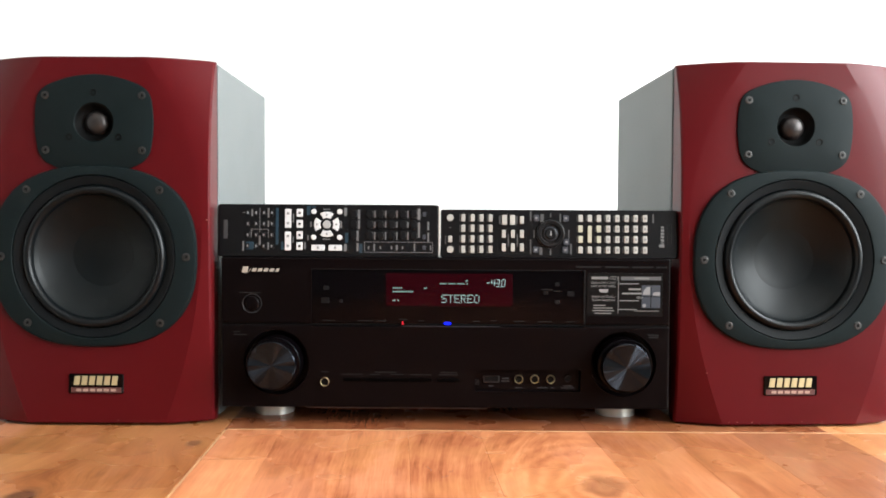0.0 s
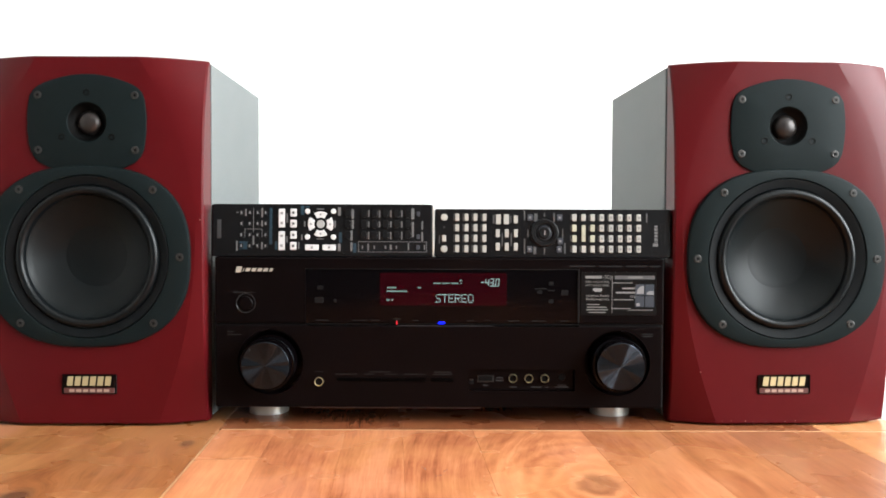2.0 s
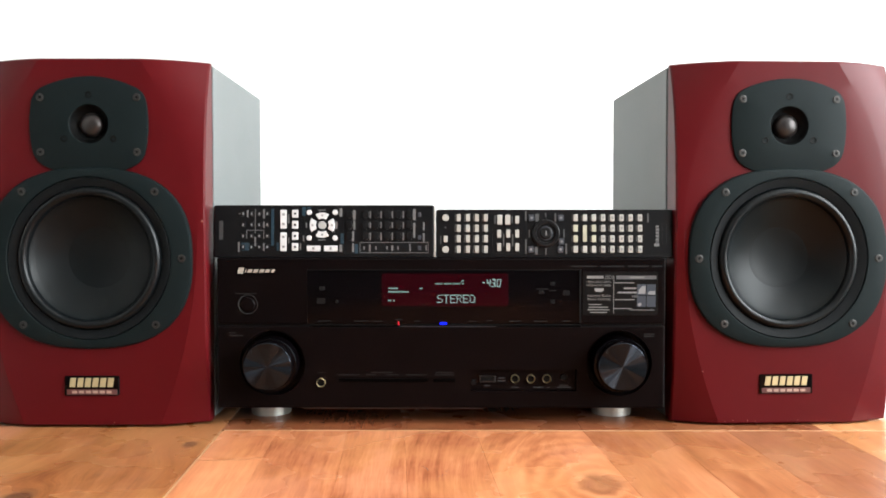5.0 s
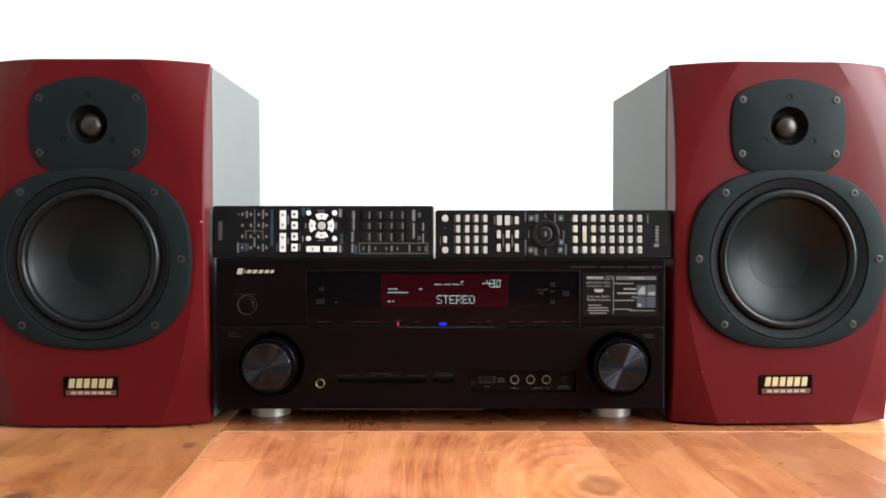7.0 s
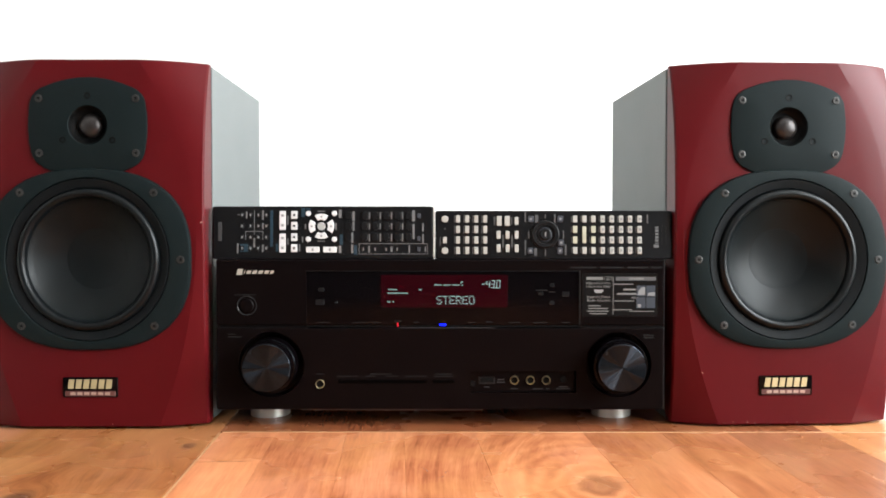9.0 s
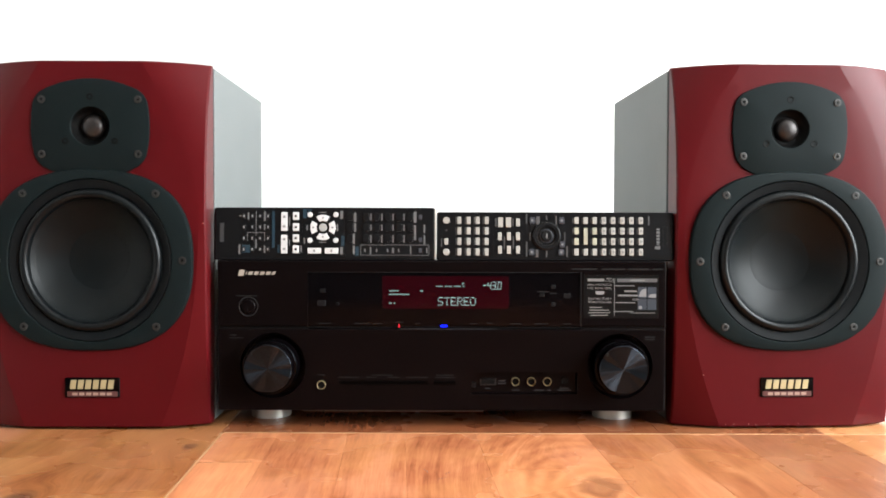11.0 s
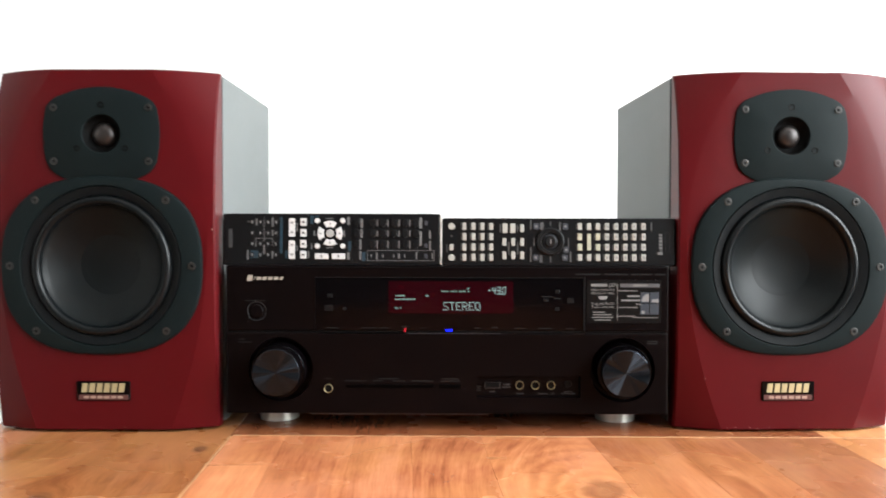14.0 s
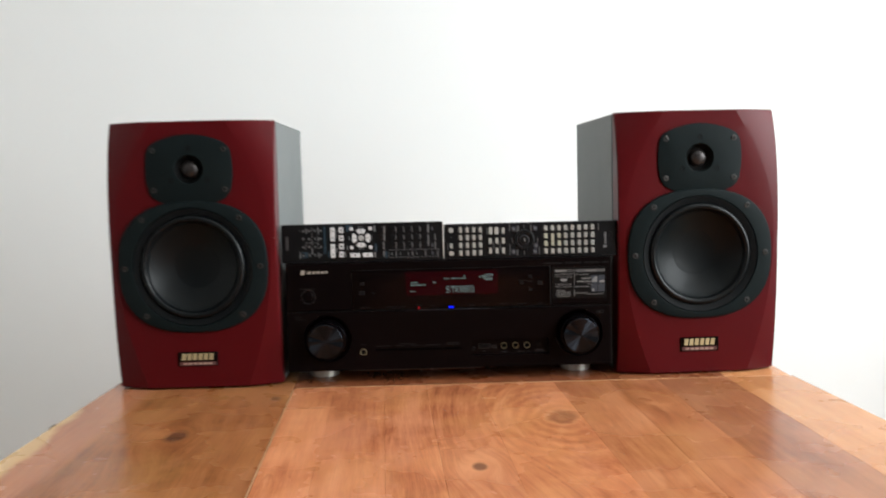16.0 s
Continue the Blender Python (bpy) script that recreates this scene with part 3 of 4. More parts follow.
def loudspeaker(m, label):
    sp = thing("loudspeaker", m, label, "loudspeaker", "pair of loudspeakers")
    # red front: flat in the middle, sloping back in curved facets at the sides
    bm = bmesh.new()
    heights = [0.0, 0.0005, 0.0016, *[0.003 + (TALL - 0.006) * j / 44 for j in range(45)], TALL - 0.0016, TALL - 0.0005, TALL]
    rows = len(heights) - 1
    front, back = [], []
    for z in heights:
        fx = min(facet_x(z), HALF - 0.0022)
        xs = [-HALF, -HALF + 0.0014, *[-HALF + 0.0014 + (HALF - 0.0014 - fx) * k / 7 for k in range(1, 7)], -fx, *[-fx + 2 * fx * k / 8 for k in range(1, 8)], fx,
              *[fx + (HALF - 0.0014 - fx) * k / 7 for k in range(1, 7)], HALF - 0.0014, HALF]
        near = min(z, TALL - z)
        e = 0.0 if near >= 0.0016 else 0.0016 - math.sqrt(max(0.0, 0.0016 ** 2 - (0.0016 - near) ** 2))
        front.append([bm.verts.new((x, front_y(x, z) + e + (0.0016 if abs(x) > HALF - 0.001 else 0), z)) for x in xs])
        back.append([bm.verts.new((x, 0.0155, z)) for x in (-HALF, HALF)])
    w = len(front[0])
    for j in range(rows):
        for i in range(w - 1):
            bm.faces.new((front[j][i], front[j][i + 1], front[j + 1][i + 1], front[j + 1][i]))
        bm.faces.new((back[j][0], front[j][0], front[j + 1][0], back[j + 1][0]))
        bm.faces.new((front[j][-1], back[j][1], back[j + 1][1], front[j + 1][-1]))
        bm.faces.new((back[j][1], back[j][0], back[j + 1][0], back[j + 1][1]))
    bm.faces.new((*front[0], back[0][1], back[0][0]))
    bm.faces.new((*reversed(front[-1]), back[-1][0], back[-1][1]))
    baffle = part("front_panel", bm, RED, sp, "dark red lacquered front with curved side facets", smooth=True)
    cutters = [obj("cutter", lathe([(0, -0.05), (r, -0.05), (r, 0.05), (0, 0.05)], 0, z, 64), RED) for r, z in ((0.079, WZ), (0.0215, TZ))]
    for c in cutters:
        c.parent = sp
    bpy.context.view_layer.update()
    cut(baffle, cutters)
    baffle.data.set_sharp_from_angle(angle=radians(10))
    # cabinet: a hollow box behind the front, the gap between filled black for its shade
    cab = part("cabinet", box(-HALF + 0.0005, HALF - 0.0005, 0.0222, 0.232, 0.0005, TALL - 0.0005, 0.0012), VINYL, sp, "grey vinyl-covered box")
    hollow = obj("cutter", box(-HALF + 0.0125, HALF - 0.0125, 0.0, 0.22, 0.0125, TALL - 0.0125), VINYL, sp)
    bpy.context.view_layer.update()
    cut(cab, [hollow])
    part("groove_shade_strip", join([box(-HALF + 0.0014, HALF - 0.0014, 0.0153, 0.0225, z, z + 0.004) for z in (0.0014, TALL - 0.0054)]
                        + [box(s * (HALF - 0.0034) - 0.002, s * (HALF - 0.0034) + 0.002, 0.0153, 0.0225, 0.0054, TALL - 0.0054) for s in (-1, 1)]), DARK, sp)
    for fx in (-0.08, 0.08):
        for fy in (0.04, 0.2):
            bmf = bmesh.new()
            bmesh.ops.create_cone(bmf, cap_ends=True, segments=16, radius1=0.008, radius2=0.008, depth=0.0025, matrix=Matrix.Translation((fx, fy, -0.0007)))
            part("rubber_foot", bmf, RUBBER, sp)
    # woofer
    fr = part("woofer", ring_plate(superellipse(0.0945, 0.0838, 2.5, 96), 0.0755, WZ, FLAT + 0.001, FLAT - 0.0050, 0.0028), PLATE, sp, "black moulded woofer frame", smooth=True)
    part("gasket", lathe([(0.0755, FLAT + 0.002), (0.0748, FLAT - 0.0040), (0.0742, FLAT - 0.0046), (0.0700, FLAT - 0.0032), (0.0668, FLAT - 0.0020), (0.0660, FLAT + 0.004)], 0, WZ, 96), GASKET, fr, "matt black gasket ring", smooth=True)
    roll = [(0.0618 + 0.0044 * math.cos(a), FLAT - 0.0004 - 0.0060 * math.sin(a)) for a in (math.pi * k / 14 for k in range(15))]
    part("surround", lathe(roll, 0, WZ, 96), RUBBER, fr, "glossy black rubber roll", smooth=True)
    cone = [(0.0580, FLAT + 0.0002), (0.0572, FLAT + 0.0016), (0.0530, FLAT + 0.0050), (0.0450, FLAT + 0.0104), (0.0360, FLAT + 0.0152), (0.0300, FLAT + 0.0176), (0.0286, FLAT + 0.0182)]
    part("cone", lathe(cone, 0, WZ, 96), CONE, fr, "dark glossy moulded cone", smooth=True)
    part("dust_cap", lathe([(0.0288, FLAT + 0.0181), (0.0276, FLAT + 0.0183), (0.0240, FLAT + 0.0192), (0.0180, FLAT + 0.0203), (0.0100, FLAT + 0.0211), (0, FLAT + 0.0214)], 0, WZ, 64), CONE, fr, smooth=True)
    for sx, sz in ((-0.0612, 0.0617), (0.0612, 0.0617), (0.0855, 0.0), (0.0612, -0.0612), (-0.0612, -0.0612), (-0.0855, 0.0)):
        screw(sx, WZ + sz, FLAT - 0.0050, fr)
    # tweeter
    tw = part("tweeter", ring_plate(tweeter_outline(96), 0.0178, TZ, FLAT + 0.001, FLAT - 0.0022, 0.0009), PLATE, sp, "black bowed tweeter plate", smooth=True)
    part("throat", lathe([(0.0180, FLAT - 0.0016), (0.0168, FLAT + 0.003), (0.0135, FLAT + 0.0065), (0.0112, FLAT + 0.0070)], 0, TZ, 48), DARK, tw, smooth=True)
    part("dome", lathe([(0.0114, FLAT + 0.0070), (0.0108, FLAT + 0.0046), (0.0092, FLAT + 0.0022), (0.0066, FLAT + 0.0006), (0.0034, FLAT - 0.0003), (0, FLAT - 0.0006)], 0, TZ, 40), DOME, tw, "dull brownish metal dome", smooth=True)
    for sx, sz in ((-0.0445, 0.0245), (0.0445, 0.0245), (-0.0445, -0.0258), (0.0445, -0.0258)):
        screw(sx, TZ + sz, FLAT - 0.0022, tw, 0.0031)
    # dark discs set on the plate paint the shade inside the pin holes
    for sx, sz in ((0.0, 0.0270), (-0.0228, -0.0138), (0.0228, -0.0138)):
        part("pin_hole_disc", lathe([(0.0034, FLAT - 0.0021), (0.0031, FLAT - 0.0025), (0.0027, FLAT - 0.0024), (0, FLAT - 0.0020)], sx, TZ + sz, 16), DARK, tw, smooth=True)
    # badge
    bd = part("badge", plaque(0, 0.0375, 0.0508, 0.0185, FLAT + 0.0005, FLAT - 0.0012, 0.0012), GLOSS, sp, "small black badge with a gold emblem")
    part("strip", plaque(0, 0.0316, 0.0470, 0.0050, FLAT - 0.0011, FLAT - 0.00145, 0.0003), BADGERED, bd)
    y0, y1 = FLAT - 0.0011, FLAT - 0.0017
    for k in range(6):
        ex = -0.0176 + 0.0070 * k
        part("emblem_shape", slab([(ex - 0.0032, 0.0362), (ex + 0.0020, 0.0362), (ex + 0.0032, 0.0448), (ex - 0.0020, 0.0448)], y0, y1, 0.0001), GOLD, bd)
    for k in range(6):
        part("lower_shape", plaque(-0.016 + 0.0064 * k, 0.0316, 0.0048, 0.0026, FLAT - 0.0014, FLAT - 0.0017, 0.0004), PINK, bd)
    return sp


left_speaker = loudspeaker(pose(-0.3254, -0.0030, 0.7522, 0, 0, 0.4), "dark red two-way loudspeaker with grey cabinet standing on the table")
right_speaker = tagged(copy_thing(left_speaker, pose(0.3241, 0.0095, 0.7519, 0, 0, 2.6)), "dark red two-way loudspeaker with grey cabinet and a chipped front")
CHIPPED = surface("bare_chipped_board", (0.34, 0.22, 0.18), 0.7, bump=0)
for sp, x, z, r in ((right_speaker, -0.0795, 0.0495, 0.0010), (right_speaker, -0.050, 0.0030, 0.0008), (right_speaker, -0.036, 0.0026, 0.0011), (right_speaker, 0.012, 0.0028, 0.0007), (right_speaker, -0.058, 0.0024, 0.0006), (right_speaker, -0.029, 0.0022, 0.0007), (right_speaker, -0.017, 0.0024, 0.0005), (right_speaker, 0.002, 0.0022, 0.0006), (right_speaker, 0.031, 0.0024, 0.0006), (left_speaker, 0.1030, 0.1905, 0.0012), (left_speaker, 0.020, 0.0028, 0.0008)):
    y = front_y(x, z)
    part("paint_chip", lathe([(r * 0.7, y + 0.0006), (r * 0.55, y - 0.00015), (0, y - 0.0002)], x, z, 7), CHIPPED, sp, "small chip in the red paint")


# ---- the receiver ----
G = 0.000537                          # grid step of the front, about one camera pixel; layout fits the camera's view
FZ = 0.7693                           # its lower edge


def gx(u):
    return u * G


def gz(v):
    return FZ + v * G


DOTS = {"S": (".####", "#....", "#....", ".###.", "....#", "....#", "####."), "T": ("#####", "..#..", "..#..", "..#..", "..#..", "..#..", "..#.."),
        "E": ("#####", "#....", "#....", "####.", "#....", "#....", "#####"), "R": ("####.", "#...#", "#...#", "####.", "#.#..", "#..#.", "#...#"),
        "O": (".###.", "#...#", "#...#", "#...#", "#...#", "#...#", ".###.")}


def receiver():
    rc = thing("av_receiver", pose(-0.0007, -0.004, 0), "black audio receiver with a lit display standing on the table", "receiver")
    hw = 0.2112
    part("case", box(-0.2085, 0.2085, 0.030, 0.350, FZ + 0.001, FZ + 0.1345, 0.002), CASE, rc, "black steel case")
    # upper and lower halves of the front; the lower one has wells for the knobs
    upper = part("upper_front", box(-hw, hw, 0.0, 0.030, gz(142), gz(258.5), 0.0016), FASCIA, rc, "black satin upper front")
    recess = obj("cutter", box(gx(-236), gx(244.5), -0.01, 0.0045, gz(130), gz(238.5)), FASCIA)
    bpy.context.view_layer.update()
    cut(upper, [recess])
    lower = part("lower_front", box(-hw, hw, 0.0, 0.030, gz(-6), gz(140), 0.0018), FASCIA, rc, "black satin lower front")
    KX, KZ, WELL = (gx(-297.5), gx(311.5)), gz(73.5), 0.0315
    cutters = [obj("cutter", lathe([(0, -0.01), (WELL, -0.01), (WELL - 0.002, 0.009), (0, 0.009)], x, KZ, 64), FASCIA) for x in KX]
    bay = obj("cutter", box(gx(52), gx(237), -0.01, 0.006, gz(24), gz(62)), FASCIA)
    trench = obj("cutter", box(gx(-234), gx(244), -0.01, 0.003, gz(137.5), gz(150)), FASCIA)
    bpy.context.view_layer.update()
    cut(lower, [*cutters, bay, trench])
    part("parting_line", box(-hw + 0.001, hw - 0.001, 0.0015, 0.029, gz(139.8), gz(142.2)), DARK, rc)
    part("lower_edge_line", box(gx(-245), gx(75), 0.004, 0.028, gz(-6) - 0.0016, gz(-6) - 0.0002, 0.0003), surface("dull_lower_lip", (0.05, 0.03, 0.028), 0.3, bump=0), rc)
    # display
    dp = part("display_window", box(gx(-235.5), gx(244), 0.0012, 0.0045, gz(143), gz(237.5), 0.0006), GLOSS, rc, "glossy black display window")
    part("window_edge", join([box(gx(243.2), gx(244.6), -0.0003, 0.003, gz(145), gz(237)), box(gx(-236), gx(244), -0.0002, 0.001, gz(237.4), gz(238.2))]), DIMPRINT, dp)
    part("lit_filter", plaque(gx(7), gz(202.5), gx(222), gx(57), 0.0020, 0.00095, 0.0014, 0.0002), VFDBACK, dp, "dim red display filter")
    ty = 0.0007
    dots = []
    for k, ch in enumerate("STEREO"):
        for row, bits in enumerate(DOTS[ch]):
            for col in range(5):
                if bits[col] == "#":
                    u, v = -6 + 11.4 * k + 2.0 * col, 193.2 - 2.15 * row
                    dots.append(box(gx(u - 0.66), gx(u + 0.66), ty, ty + 0.0002, gz(v - 0.72), gz(v + 0.72)))
    part("display_word", join(dots), VFD, dp, "lit dot-matrix word STEREO", kind="stuff")
    bars7 = [box(gx(73), gx(77.5), ty, ty + 0.0002, gz(214.3), gz(215.7))]
    for k, lit in enumerate(("bcfg", "abcdg", "abcdef")):
        u0, v0, w, h = 80 + 8.2 * k + (1.6 if k == 2 else 0), 208.5, 5.6, 12.4
        for seg in lit:
            lean = 0.12
            p = {"a": (0, h, w, h), "d": (0, 0, w, 0), "g": (0, h / 2, w, h / 2), "b": (w, h / 2, w, h), "c": (w, 0, w, h / 2), "f": (0, h / 2, 0, h), "e": (0, 0, 0, h / 2)}[seg]
            p = (p[0] + p[1] * lean, p[1], p[2] + p[3] * lean, p[3])
            e = 0.5
            q = [(p[0], p[1] - e), (p[2], p[3] - e), (p[2], p[3] + e), (p[0], p[1] + e)] if seg in "adg" else [(p[0] - e, p[1] + 0.5), (p[0] + e, p[1] + 0.5), (p[2] + e, p[3] - 0.5), (p[2] - e, p[3] - 0.5)]
            bars7.append(slab([(gx(u0 + a), gz(v0 + b)) for a, b in q], ty + 0.0002, ty, 0.00002))
    bars7.append(box(gx(95.3), gx(96.7), ty, ty + 0.0002, gz(207.8), gz(209.2)))
    part("display_level", join(bars7), VFD, dp, "lit volume figure -43.0", kind="stuff")
    bars = [(-90.6 + 3.4 * k, 205.2, 2.6, 2.6) for k in range(5)] + [(-91 + 3.3 * k, 199.0, 2.8, 2.4) for k in range(11)] + [(-91.5 + 3 * k, 183.6, 2.3, 2.8) for k in (0, 1, 3)]
    bars += [(-36.6, 205.2, 2.2, 2.8), (-33.8, 205.2, 2.2, 2.8)] + [(-9 + 3.2 * k + 3 * (k // 4), 213.2, 2.6, 2.2) for k in range(13)] + [(38, 218.5, 4, 2), (36, 216.5, 2, 1.6)]
    part("display_marks", join([plaque(gx(u), gz(v), gx(w), gx(h), 0.0009, 0.0007, 0.0002, 0.0001) for u, v, w, h in bars]), VFDLOW, dp, "small lit marks", kind="stuff")
    for u, v, w, h in [(-209, 205, 10, 7), (-211, 183, 15, 10), (-183, 182, 5, 5), (176, 198, 9, 6), (196, 213, 8, 7), (196, 182, 8, 7), (220, 197, 12, 9)]:
        part("small_button", plaque(gx(u), gz(v), gx(w), gx(h), 0.002, 0.0006, 0.0006), BUTTONK, dp)
    part("faint_marks", join([plaque(gx(u), gz(v), gx(w), gx(1.6), 0.0013, 0.00105, 0.0001, 0.00005) for u, v, w in
                              [(-205, 147.5, 22), (-140, 147.5, 26), (-112, 147.5, 16), (-74, 150, 14), (-42, 147.5, 10), (55, 147.5, 12), (85, 148.5, 10), (130, 147.5, 20), (175, 147.5, 24), (220, 147.5, 14), (178, 204, 20), (196, 201, 12)]]), DIMPRINT, dp, kind="stuff")
    part("blue_lamp", plaque(gx(4), gz(143.5), gx(13), gx(4.2), 0.0025, 0.0002, 0.0011, 0.0003), BLUELED, rc, "glowing blue indicator")
    part("red_lamp", plaque(gx(-74.5), gz(143.5), gx(2.6), gx(7), 0.0025, 0.0006, 0.0004, 0.0002), REDLED, rc, "glowing red indicator")
    # grey strip painted in for the reflection along the lower lip
    part("trench_reflection", box(gx(-73), gx(96), 0.0006, 0.003, gz(137.7), gz(138.4)), surface("painted_reflection_grey", (0.035, 0.035, 0.04), 0.3, bump=0), rc)
    # power button
    pb = part("power_button", lathe([(gx(12.6), 0.0014), (gx(12.2), -0.0008), (gx(11), -0.0015), (gx(8), -0.0018), (0, -0.0019)], gx(-339), gz(177), 48), FASCIA, rc, smooth=True)
    part("ring", lathe([(gx(17.4), 0.0003), (gx(17.1), -0.0003), (gx(16.6), -0.0004), (gx(12.4), 0.0014)], gx(-339), gz(177), 48), surface("dark_grey_ring", (0.022, 0.022, 0.023), 0.3, bump=0, spec=0.2), pb, "dark grey ring", smooth=True)
    part("power_mark", plaque(gx(-342), gz(196), gx(38), gx(2), 0.0002, -0.0002, 0.0001, 0.00005), DIMPRINT, rc)
    # knobs
    for x in KX:
        kn = part("knob", lathe([(0.0262, 0.0088), (0.0262, 0.004), (0.0258, 0.0005), (0.0255, -0.0100), (0.0252, -0.0114), (0.0247, -0.0120), (0.0232, -0.0122), (0.0227, -0.0190), (0.0222, -0.0200)], x, KZ, 72), GLOSS, rc, "black knob with a turned metal face", smooth=True)
        part("skirt_edge", lathe([(0.0256, -0.0108), (0.0254, -0.0118), (0.0250, -0.0123), (0.0246, -0.0122)], x, KZ, 72), SKIRT, kn, "polished dark rim", smooth=True)
        disc = lathe([(0.0222, -0.0200), (0.0216, -0.0206), (0, -0.0206)], 0, 0, 120)
        for v in disc.verts:                      # sectors tilted so the shape breaks the highlight into wedges
            a, r = math.atan2(v.co.z, v.co.x), math.hypot(v.co.x, v.co.z)
            v.co.y += r * (0.030 * math.sin(3 * a + 40 * x) + 0.011 * math.sin(7 * a + 1.3) + 0.007 * math.sin(11 * a + 25 * x))
        face = part("knob_face", disc, KNOBFACE, kn, "turned dark aluminium face")
        face.location = (x, 0, KZ)
        part("pointer", box(x - 0.0150, x - 0.0140, -0.0214, -0.0200, KZ + 0.0125, KZ + 0.0155), DIMPRINT, kn)
    for u, v, w in [(-366, 127, 12), (-360, 122, 24), (365, 125, 18), (365, 121, 18)]:
        part("knob_mark", plaque(gx(u), gz(v), gx(w), gx(2), 0.0002, -0.0002, 0.0001, 0.00005), DIMPRINT, rc)
    # sockets and slim buttons
    js = part("headphone_jack", lathe([(gx(8.0), 0.001), (gx(7.8), -0.0012), (gx(7.3), -0.0016), (gx(6.7), -0.0012), (gx(6.3), 0.0012)], gx(-211), gz(39.5), 36), BRASS, rc, "gold-plated socket ring", smooth=True)
    part("bore", lathe([(gx(6.6), -0.0002), (0, -0.0001)], gx(-211), gz(39.5), 24), DARK, js)
    part("socket_bay", box(gx(52.5), gx(236.5), 0.0045, 0.0075, gz(24.5), gz(61.5)), FASCIA, rc, "recessed socket bay")
    for u in (130.5, 158.5, 186.5):
        jk = part("phono_socket", lathe([(gx(7.7), 0.005), (gx(7.5), 0.0020), (gx(7.0), 0.0014), (gx(6.4), 0.0020), (gx(6.1), 0.0046)], gx(u), gz(45), 36), BRASS, rc, "gold-plated socket ring", smooth=True)
        part("bore", lathe([(gx(6.1), 0.0042), (0, 0.0042)], gx(u), gz(45), 24), DARK, jk)
    us = part("usb_port", plaque(gx(82), gz(44.5), gx(29), gx(12), 0.0055, 0.0032, 0.0006), surface("dull_port_metal", (0.016, 0.015, 0.015), 0.4, metal=0.5, bump=0), rc, "grey metal port")
    part("slot", plaque(gx(82), gz(45.5), gx(24), gx(9), 0.0034, 0.0030, 0.0003), DARK, us)
    part("round_socket", lathe([(gx(7), 0.0048), (gx(6), 0.0036), (gx(4), 0.0036), (0, 0.0046)], gx(217), gz(47), 24), DARK, rc, smooth=True)
    part("bay_button", plaque(gx(57), gz(39), gx(7), gx(9), 0.0048, 0.0022, 0.0005), BUTTONK, rc)
    part("bay_marks", join([plaque(gx(u), gz(v), gx(w), gx(2), 0.0048, 0.0042, 0.0001, 0.00005) for u, v, w in [(82, 32.5, 9), (107, 46, 12), (107, 41, 14), (131, 29.5, 13), (172, 29.5, 18), (190, 29.5, 6), (217, 33, 16), (217, 29.5, 24)]]), surface("faint_bay_print", (0.016, 0.015, 0.016), 0.6, bump=0), rc)
    for u0, u1 in [(-179, -140), (-139.5, -101), (-100.5, -62), (-61.5, -23), (-13, 25)]:
        part("slim_button", box(gx(u0), gx(u1), -0.0006, 0.002, gz(40.5), gz(46.5), 0.0003), SLIM, rc)
    part("button_marks", join([plaque(gx(u), gz(v), gx(w), gx(1.8), 0.0002, -0.0002, 0.0001, 0.00005) for u, v, w in [(-211, 57, 14), (-163, 53, 38), (-123, 53, 18), (-104, 57, 38), (-85, 53, 22), (-43, 53, 38), (6, 57, 30), (6, 53, 34)]]), DIMPRINT, rc)
    for u, w in [(250, 44), (300, 40), (345, 36), (378, 18)]:
        part("model_mark", plaque(gx(u), gz(244), gx(w), gx(2.4), 0.0002, -0.0002, 0.0001, 0.00005), DIMPRINT, rc)
    # maker's mark: plain slanted shapes
    mk, x = [], -357.0
    for w, h, drop in [(11, 8.6, 2), (3, 5.6, 0), (9.0, 5.6, 0), (9.0, 5.6, 0), (9.0, 5.6, 0), (9.0, 5.6, 0), (7, 5.6, 0)]:
        mk.append(slab([(gx(x), gz(233 - drop)), (gx(x + w - 1.6), gz(233 - drop)), (gx(x + w + 1.2), gz(233 + h)), (gx(x + 2.8), gz(233 + h))], 0.0002, -0.0004, 0.0001))
        x += w + 1.4
    part("maker_mark", join(mk), LOGOM, rc, "pale gold maker's mark")
    # sticker
    st = part("sticker", plaque(gx(314), gz(196), gx(132), gx(76), 0.0004, -0.0003, 0.0008, 0.0001), STICKER, rc, "black information sticker with white print")
    y0, y1 = -0.0002, -0.0005
    part("sticker_print", join([plaque(gx(u), gz(v), gx(w), gx(h), y0, y1, 0.0002, 0.00005) for u, v, w, h in
                                [(270, 225, 29, 5), (270, 177, 22, 1.6), (276, 172.4, 34, 1.6), (276, 167.8, 38, 1.6), (276, 163.2, 30, 1.6),
                                 (321, 215, 34, 1.5), (331, 205.5, 22, 3.0), (326, 198, 34, 3.0), (322, 185.5, 34, 1.5), (318, 170, 34, 1.4), (352, 167.5, 44, 1.2), (302.5, 195, 0.9, 66)]]), PRINT, st, "white print")
    lettering("sticker_line", "(3D)", PRINT, st, gx(287), y1, gz(222), gx(6.5), gx(14))
    lettering("sticker_line", "1080p UPSCALING", PRINT, st, gx(276), y1, gz(215), gx(3.6), gx(42), "CENTER")
    lettering("sticker_line", "UPSCALING 1080p", PRINT, st, gx(276), y1, gz(209), gx(3.6), gx(42), "CENTER")
    lettering("sticker_line", "Internet Radio", PRINT, st, gx(277), y1, gz(190.5), gx(4.6), gx(40), "CENTER")
    lettering("sticker_line", "Radio Internet", PRINT, st, gx(277), y1, gz(184.5), gx(4.6), gx(40), "CENTER")
